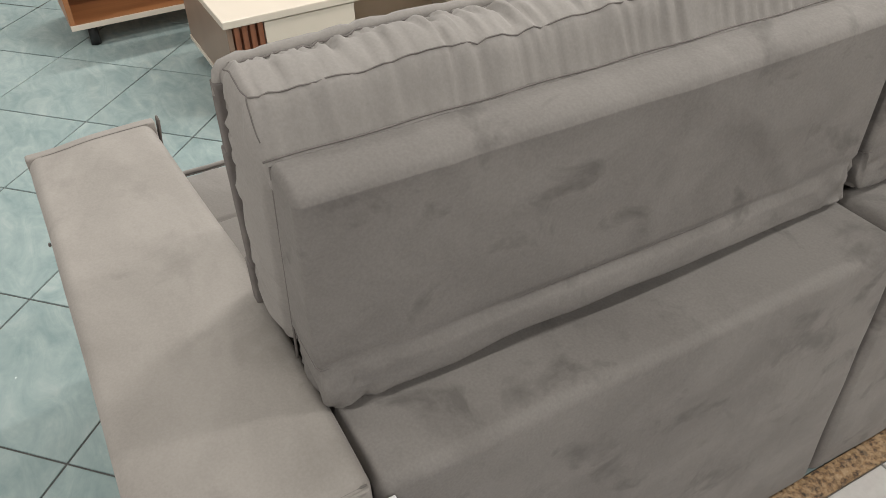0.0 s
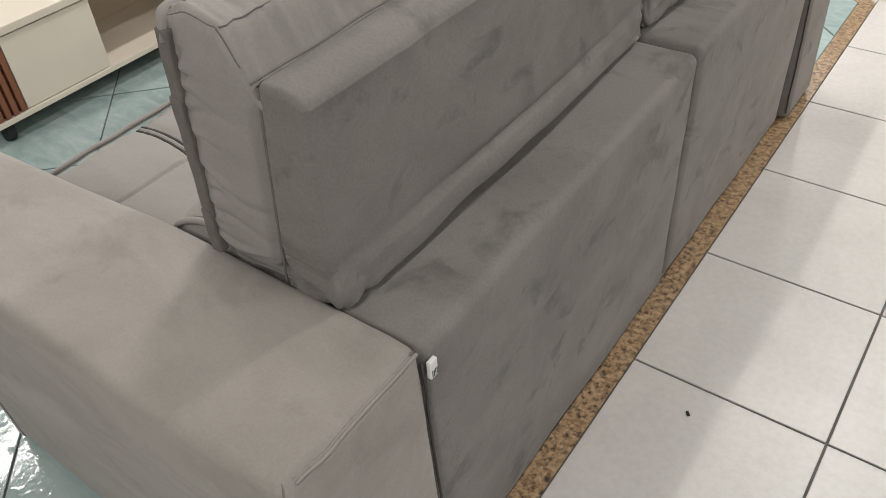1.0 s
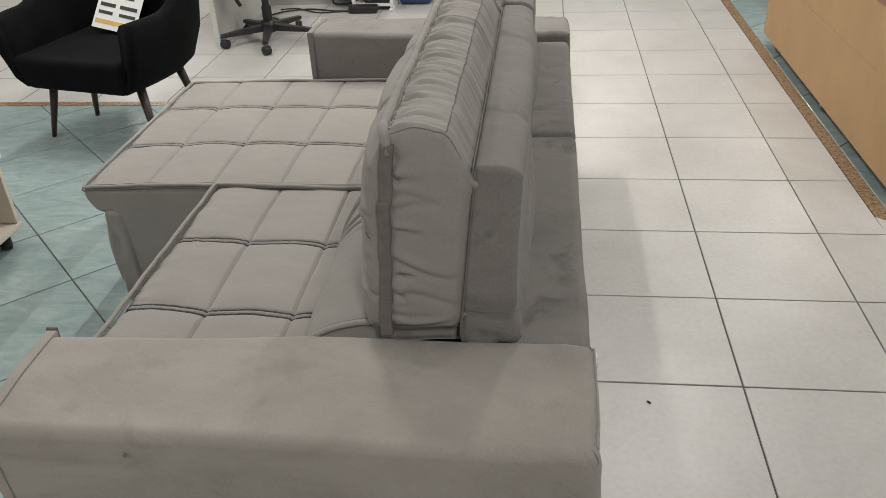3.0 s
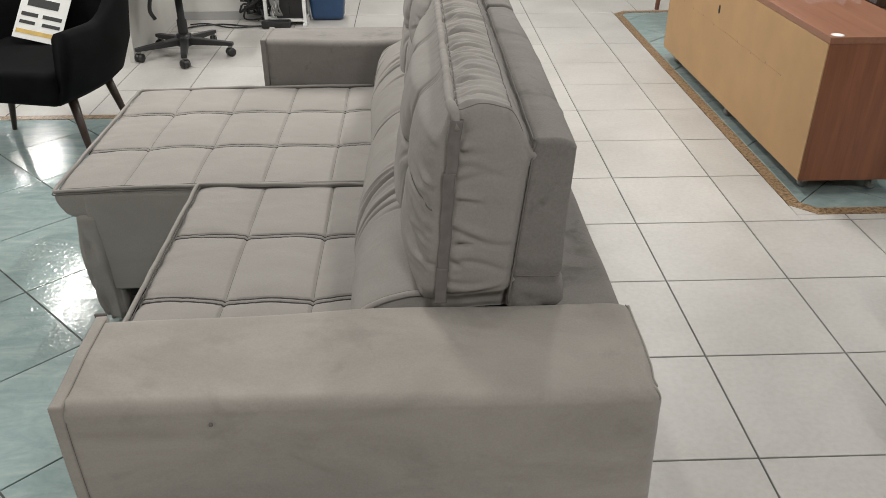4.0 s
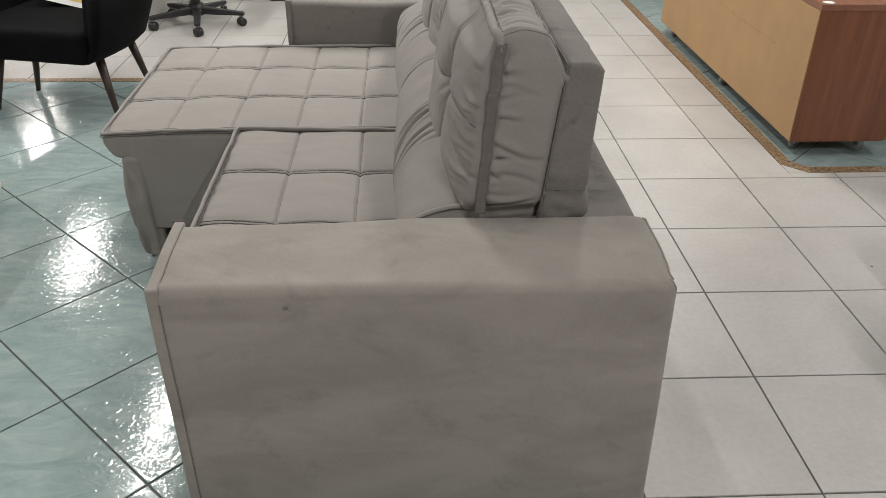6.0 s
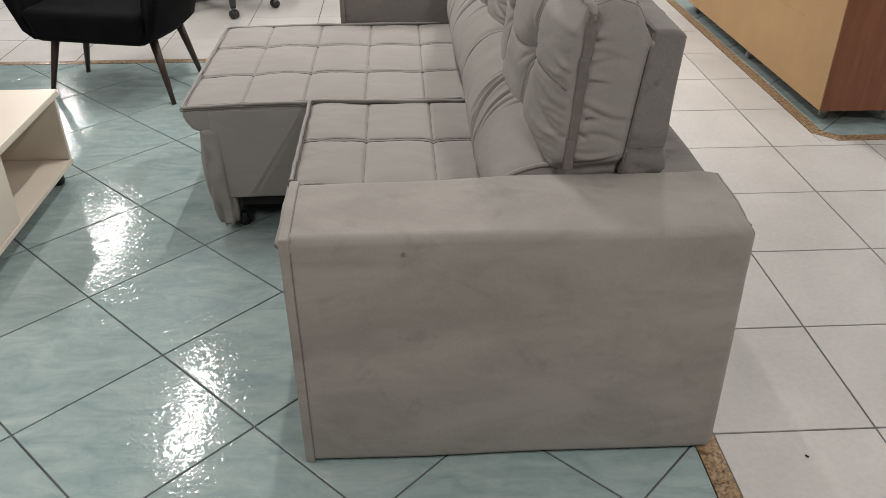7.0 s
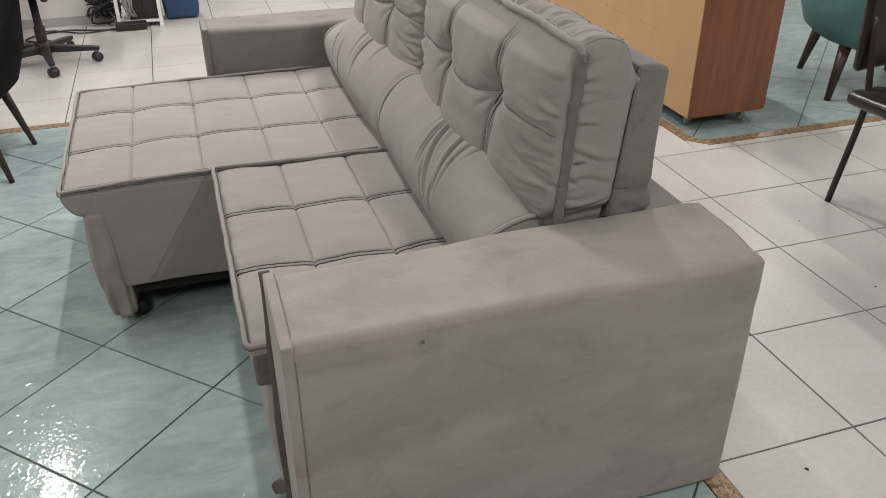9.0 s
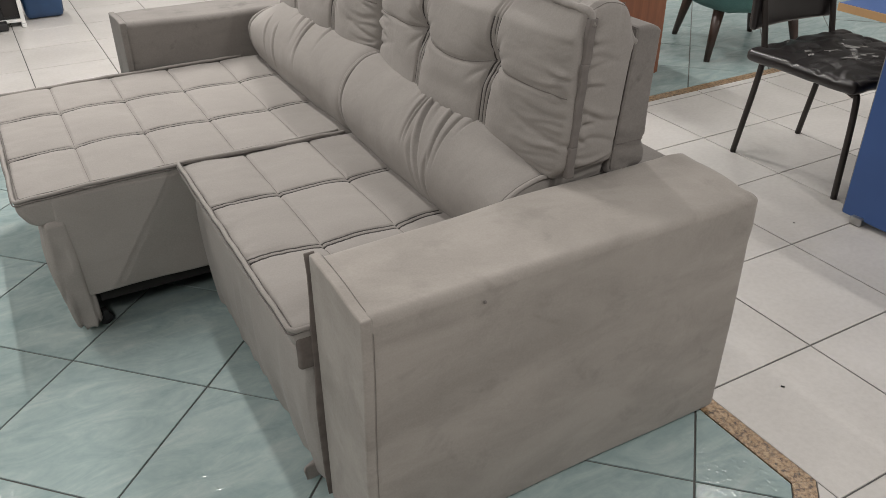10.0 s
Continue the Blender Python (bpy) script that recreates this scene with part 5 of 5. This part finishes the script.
# ---- worn chair and blue desk ----
def worn_chair():
    t = thing("stacking_chair", "black tube-frame chair with a creased vinyl seat", "chair", at=(1.045, 0.835, 0))

    def dome(p):
        p[:, 2] += 0.018 * smooth01((p[:, 2] - 0.455) / 0.02) * (1 - (p[:, 0] / 0.27) ** 2) * (1 - (p[:, 1] / 0.25) ** 2) + 0.005 * waves(p, (16, 16, 6), 3) - 0.010 * smooth01((p[:, 2] - 0.455) / 0.02) * crease(waves(p, (9, 15, 3), 5.0), 0.09)
        return p

    part("seat", soft_box("seat", (-0.285, -0.275, 0.425), (0.285, 0.22, 0.475), 0.022, 0.012, deform=dome), M_BLACKVINYL, t, "creased black vinyl seat")
    # thin pale pieces stand for highlights on the glossy vinyl creases
    rnd = random.Random(12)
    for k in range(15):
        a, b = rnd.uniform(-0.12, 0.19), rnd.uniform(-0.19, 0.07)
        w, l = rnd.uniform(0.003, 0.010), rnd.uniform(0.02, 0.07)

        def rag(p, s=k):
            p[:, 0] += 0.012 * waves(p, (30, 30, 5), s * 1.3)
            p[:, 1] += 0.012 * waves(p, (30, 30, 5), s * 2.1 + 5)
            return p

        part("glint_streak", soft_box("glint_streak", (-w, -l, -0.003), (w, l, 0.003), 0.002, 0.012, deform=rag), M_GLINT, t, "pale streak painted as a highlight on the vinyl", pose(a, b, 0.493 - 0.06 * (a * a + b * b) / 0.07, 0, 0, rnd.uniform(35, 100)))
    part("backrest", soft_box("backrest", (-0.235, 0.235, 0.525), (0.235, 0.275, 0.86), 0.02, 0.05, deform=lambda p: p + np.stack([0 * p[:, 0], 0.05 * (p[:, 2] - 0.52) + 0.03 * (1 - (p[:, 0] / 0.235) ** 2), 0 * p[:, 0]], 1)), M_BLACKVINYL, t, "padded black vinyl backrest")
    for sx in (-1, 1):
        x = sx * 0.2
        part("front_leg", tube("front_leg", curve_pts([(x, 0.18, 0.415), (x, -0.12, 0.415), (x, -0.215, 0.405), (x * 1.01, -0.243, 0.36), (x * 1.03, -0.257, 0.0)], 7), 0.0125, 10), M_BLACKMETAL, t, "bent black steel tube leg")
        part("rear_leg", tube("rear_leg", curve_pts([(x * 1.02, 0.254, 0.0), (x, 0.20, 0.38), (x, 0.21, 0.50), (x, 0.262, 0.72)], 7), 0.0125, 10), M_BLACKMETAL, t, "black steel rear leg")
    part("crossbar", tube("crossbar", [(-0.2, 0.0, 0.41), (0.2, 0.0, 0.41)], 0.010, 8), M_BLACKMETAL, t)
    return t


worn_chair()


def blue_desk():
    t = thing("desk", "blue laminate desk with tan edge band and small metal feet", "desk", at=(0.735, 0.466, 0))
    for x in (0.0, 0.60):
        p = part("side_panel", box("side_panel", (x, -1.20, 0.022), (x + 0.025, 0.0, 0.722), 0.003), M_BLUEPANEL, t, "blue side panel")
        part("edge_band", box("edge_band", (x + 0.001, 0.0005, 0.024), (x + 0.024, 0.003, 0.720), 0.0005), M_GREYPLASTIC, p, "grey edge band")
        for y in (-0.06, -1.1):
            f = part("foot", box("foot", (x - 0.016, y - 0.03, 0.004), (x + 0.04, y + 0.014, 0.034), 0.004), M_STEEL, t, "small metal foot")
            part("foot_pad", spun("foot_pad", [(0.012, 0), (0.012, 0.006)], 12), M_BLACKPLASTIC, f, m=pose(x + 0.012, y - 0.008, 0))
    top = part("desktop", box("desktop", (-0.062, -1.28, 0.7235), (0.72, 0.172, 0.7515), 0.002), M_BLUEPANEL, t, "blue laminate top")
    part("edge_band", box("edge_band", (-0.0645, -1.28, 0.7240), (-0.0622, 0.1745, 0.7500), 0.0005), M_FIBRE, top, "tan edge band")
    part("edge_band", box("edge_band", (-0.062, 0.1722, 0.7240), (0.72, 0.1745, 0.7500), 0.0005), M_FIBRE, top, "tan edge band")
    part("modesty_panel", box("modesty_panel", (0.026, -0.62, 0.30), (0.599, -0.60, 0.7225), 0.002), M_BLUEPANEL, t)


blue_desk()


# ---- farther furniture ----
def dining_chair():
    t = thing("dining_chair", "reddish-brown wooden dining chair beyond the cabinet", "chair", at=(1.20, 4.93, 0))
    leg = tube("leg", [(0, 0, 0), (0.012, 0.006, 0.22), (0.03, 0.01, 0.44)], [0.016, 0.02, 0.022], 10)
    for x, y, a in ((-0.2, -0.19, 0), (0.2, -0.19, 110), (0.2, 0.19, 180), (-0.2, 0.19, -60)):
        part("leg", leg, M_SLAT, t, m=pose(x, y, 0, 0, 0, a))
    part("seat", soft_box("seat", (-0.21, -0.21, 0.44), (0.21, 0.21, 0.49), 0.02, 0.08), M_CREAM_DARK, t)
    part("backrest", soft_box("backrest", (-0.2, 0.19, 0.6), (0.2, 0.215, 0.92), 0.01, 0.08), M_SLAT, t)
    for x in (-0.18, 0.18):
        part("back_post", tube("back_post", [(x, 0.19, 0.45), (x, 0.203, 0.9)], 0.016, 8), M_SLAT, t)


dining_chair()


def dining_table():
    t = thing("dining_table", "dark walnut pedestal dining table", "table", at=(2.55, 5.15, 0))
    part("tabletop", box("tabletop", (-0.8, -0.45, 0.735), (0.8, 0.45, 0.765), 0.006), M_DARKWOOD, t)
    part("pedestal", box("pedestal", (-0.35, -0.18, 0.03), (0.20, 0.18, 0.734), 0.006), M_DARKWOOD, t)
    part("plinth", box("plinth", (-0.45, -0.26, 0), (0.30, 0.26, 0.029), 0.004), M_DARKWOOD, t)


dining_table()
c2 = thing("dining_chair", "reddish-brown wooden dining chair at the dark table", "chair", at=(3.0, 4.75, 0), turn=10)
for x, y in ((-0.2, -0.19), (0.2, -0.19), (0.2, 0.19), (-0.2, 0.19)):
    part("leg", tube("leg", [(x * 1.1, y * 1.1, 0), (x, y, 0.44)], [0.016, 0.021], 10), M_SLAT, c2)
part("seat", soft_box("seat", (-0.21, -0.21, 0.44), (0.21, 0.21, 0.49), 0.02, 0.08), M_CREAM_DARK, c2)

far_unit = thing("low_unit", "long black low furniture unit on the far green floor", "furniture", at=(-1.2, 7.3, 0))
part("body", box("body", (-1.2, 0, 0.05), (0.55, 0.45, 0.6), 0.006), M_BLACKVINYL, far_unit)
part("plinth", box("plinth", (-1.15, 0.03, 0), (0.5, 0.4, 0.05), 0.004), M_HOLE, far_unit)


# ---- floor: grout sheet, granite borders, tiles ----
PITCH, JOINT = 0.42, 0.0052
floor = new("floor", box("floor", (X0, Y0, -0.10), (X1, Y1, -0.004), 0))
floor.data.materials.append(M_GROUT)
tagged(floor, "white tiled store floor with green diagonal tile islands", "floor", kind="structure")
BAND = 0.054
# green islands by their outer granite edge: x0, y0, x1, y1, cut corner
ISLANDS = [(-6.6, -0.425, -0.416, 2.972, 0.07), (0.650, 1.728, 4.8, 5.085, 0.085), (-6.6, 6.165, -0.416, 9.6, 0.085), (0.628, 6.20, 4.8, 9.6, 0.085)]


def prism(name, poly, z0, z1, chamfer=0.0015):
    """A flat piece with the outline poly and a fine chamfer round its top."""
    n = len(poly)
    c = Vector((sum(p[0] for p in poly) / n, sum(p[1] for p in poly) / n))
    inn = []
    for p in poly:
        d = c - Vector(p)
        inn.append(Vector(p) + d.normalized() * min(chamfer * 1.4, d.length * 0.3))
    verts = [(p[0], p[1], z0) for p in poly] + [(p[0], p[1], z1 - chamfer * 0.6) for p in poly] + [(p[0], p[1], z1) for p in inn]
    faces = [list(range(2 * n, 3 * n))]
    for i in range(n):
        j = (i + 1) % n
        faces += [[i, j, n + j, n + i], [n + i, n + j, 2 * n + j, 2 * n + i]]
    return mesh_of(name, verts, faces)


def clip(poly, nx, ny, d):
    """Keeps the side of the outline where nx * x + ny * y >= d."""
    out = []
    for i, p in enumerate(poly):
        q = poly[(i + 1) % len(poly)]
        a, b = nx * p[0] + ny * p[1] - d, nx * q[0] + ny * q[1] - d
        if a >= 0:
            out.append(p)
        if (a >= 0) != (b >= 0):
            t = a / (a - b)
            out.append((p[0] + (q[0] - p[0]) * t, p[1] + (q[1] - p[1]) * t))
    return out


def outline(x0, y0, x1, y1, k):
    return [(x0 + k, y0), (x1 - k, y0), (x1, y0 + k), (x1, y1 - k), (x1 - k, y1), (x0 + k, y1), (x0, y1 - k), (x0, y0 + k)]


def clip_island(poly, isl, inset):
    x0, y0, x1, y1, k = isl
    a, b, c, d = x0 + inset, y0 + inset, x1 - inset, y1 - inset
    for nx, ny, e in ((1, 0, a), (0, 1, b), (-1, 0, -c), (0, -1, -d)):
        poly = clip(poly, nx, ny, e)
    k3 = k - inset * (2 - math.sqrt(2))
    for nx, ny, px, py in ((1, 1, a + k3, b), (-1, 1, c - k3, b), (-1, -1, c - k3, d), (1, -1, a + k3, d)):
        poly = clip(poly, nx, ny, nx * px + ny * py) if len(poly) > 2 else poly
    return poly


# granite border strips, one after another round each island
for isl in ISLANDS:
    ring = tagged(new("granite_border"), "speckled brown granite strip round the green tiles", "floor border", kind="structure")
    outer = outline(*isl)
    k3 = isl[4] - BAND * (2 - math.sqrt(2))
    inner = outline(isl[0] + BAND, isl[1] + BAND, isl[2] - BAND, isl[3] - BAND, k3)
    for i in range(8):
        j = (i + 1) % 8
        part("strip", prism("strip", [outer[i], outer[j], inner[j], inner[i]], -0.02, 0.0012, 0.002), M_GRANITE, ring)

# green diagonal tiles
U0, V0, GP = -1.0415, 1.5785, 0.4212
H = (GP - JOINT) / 2
R2 = math.sqrt(0.5)
full_green = prism("tile", [((a - b) * R2, (a + b) * R2) for a, b in ((-H, -H), (H, -H), (H, H), (-H, H))], -0.012, 0.0)
SHIFT = ((0, 0), (0.155, 0.06), (0, 0.1), (0.1, 0.2))
rnd = random.Random(2)
for isl, (su, sv) in zip(ISLANDS, SHIFT):
    x0, y0, x1, y1, k = isl
    rest_v, rest_f = [], []
    for i in range(-40, 40):
        for j in range(-40, 40):
            u, v = U0 + su + GP * (i + 0.5), V0 + sv + GP * (j + 0.5)
            cx, cy = (u - v) * R2, (u + v) * R2
            if not (x0 - 0.3 < cx < x1 + 0.3 and y0 - 0.3 < cy < y1 + 0.3):
                continue
            poly = [(cx + (a - b) * R2, cy + (a + b) * R2) for a, b in ((-H, -H), (H, -H), (H, H), (-H, H))]
            cut = clip_island(poly, isl, BAND + 0.003)
            if len(cut) < 3:
                continue
            near = -4.2 < cx < 3.2 and -0.6 < cy < 7.2
            whole = len(cut) == 4 and max(abs(p[0] - q[0]) + abs(p[1] - q[1]) for p, q in zip(poly, cut)) < 1e-6
            if near:
                me = full_green if whole else prism("tile", [(p[0] - cx, p[1] - cy) for p in cut], -0.012, 0.0)
                part("tile", me, M_GREEN, floor, m=pose(cx, cy, rnd.uniform(-0.0004, 0.0004)))
            else:
                rest_f.append([len(rest_v) + q for q in range(len(cut))])
                rest_v += [(p[0], p[1], 0.0) for p in cut]
    if rest_f:
        tagged(part("tile_field", mesh_of("tile_field", rest_v, rest_f), M_GREEN, floor), kind="stuff")

# white straight tiles, cut round the islands
G = JOINT / 2
whole_white = prism("tile", [(-0.21 + G, -0.21 + G), (0.21 - G, -0.21 + G), (0.21 - G, 0.21 - G), (-0.21 + G, 0.21 - G)], -0.012, 0.0)


def minus(rects, hole):
    out = []
    for a, b, c, d in rects:
        x0, y0, x1, y1 = max(a, hole[0]), max(b, hole[1]), min(c, hole[2]), min(d, hole[3])
        if x0 >= x1 or y0 >= y1:
            out.append((a, b, c, d))
            continue
        out += [r for r in ((a, b, x0, d), (x1, b, c, d), (x0, b, x1, y0), (x0, y1, x1, d)) if r[2] - r[0] > 0.004 and r[3] - r[1] > 0.004]
    return out


rest_v, rest_f = [], []
for i in range(-18, 14):
    for j in range(-13, 28):
        a, b = i * PITCH, j * PITCH
        rects = [(a + G, b + G, a + PITCH - G, b + PITCH - G)]
        for x0, y0, x1, y1, k in ISLANDS:
            rects = minus(rects, (x0 - 0.003, y0 - 0.003, x1 + 0.003, y1 + 0.003))
        if not rects:
            continue
        cx, cy = a + PITCH / 2, b + PITCH / 2
        near = -3.0 < cx < 2.6 and -0.7 < cy < 6.2
        if near:
            if len(rects) == 1 and abs((rects[0][2] - rects[0][0]) - (PITCH - JOINT)) < 1e-6 and abs((rects[0][3] - rects[0][1]) - (PITCH - JOINT)) < 1e-6:
                me = whole_white
            else:
                vs, fs = [], []
                for r in rects:
                    q = prism("tile", [(r[0] - cx, r[1] - cy), (r[2] - cx, r[1] - cy), (r[2] - cx, r[3] - cy), (r[0] - cx, r[3] - cy)], -0.012, 0.0)
                    fs += [[len(vs) + t for t in p.vertices] for p in q.polygons]
                    vs += [v.co[:] for v in q.vertices]
                me = mesh_of("tile", vs, fs)
            part("tile", me, M_WHITE, floor, m=pose(cx, cy, rnd.uniform(-0.0003, 0.0003)))
        else:
            for r in rects:
                rest_f.append([len(rest_v) + q for q in range(4)])
                rest_v += [(r[0], r[1], 0), (r[2], r[1], 0), (r[2], r[3], 0), (r[0], r[3], 0)]
tagged(part("tile_field", mesh_of("tile_field", rest_v, rest_f), M_WHITE, floor), kind="stuff")
# white corner pieces beside the cut corners
for x0, y0, x1, y1, k in ISLANDS:
    for px, py, sx, sy in ((x0, y0, 1, 1), (x1, y0, -1, 1), (x1, y1, -1, -1), (x0, y1, 1, -1)):
        tri = [(px, py), (px + sx * (k - 0.004), py), (px, py + sy * (k - 0.004))]
        if sx * sy < 0:
            tri = tri[::-1]
        part("corner_piece", prism("corner_piece", tri, -0.012, 0.0), M_WHITE, floor)

# specks of dirt on the aisle tiles
for x, y, size in ((-0.215, -0.087, 0.8), (-0.257, 0.761, 1.0), (0.62, 0.98, 0.6), (0.55, 0.52, 0.55)):
    d = thing("debris", "small dark speck of dirt on the white tiles", "debris", "floor specks", (x, y, 0.0))
    part("crumb", soft_box("crumb", (-0.003 * size, -0.006 * size, 0), (0.003 * size, 0.006 * size, 0.004 * size), 0.0015 * size, 0.01), M_HOLE, d, m=pose(0, 0, 0, 0, 0, 40))
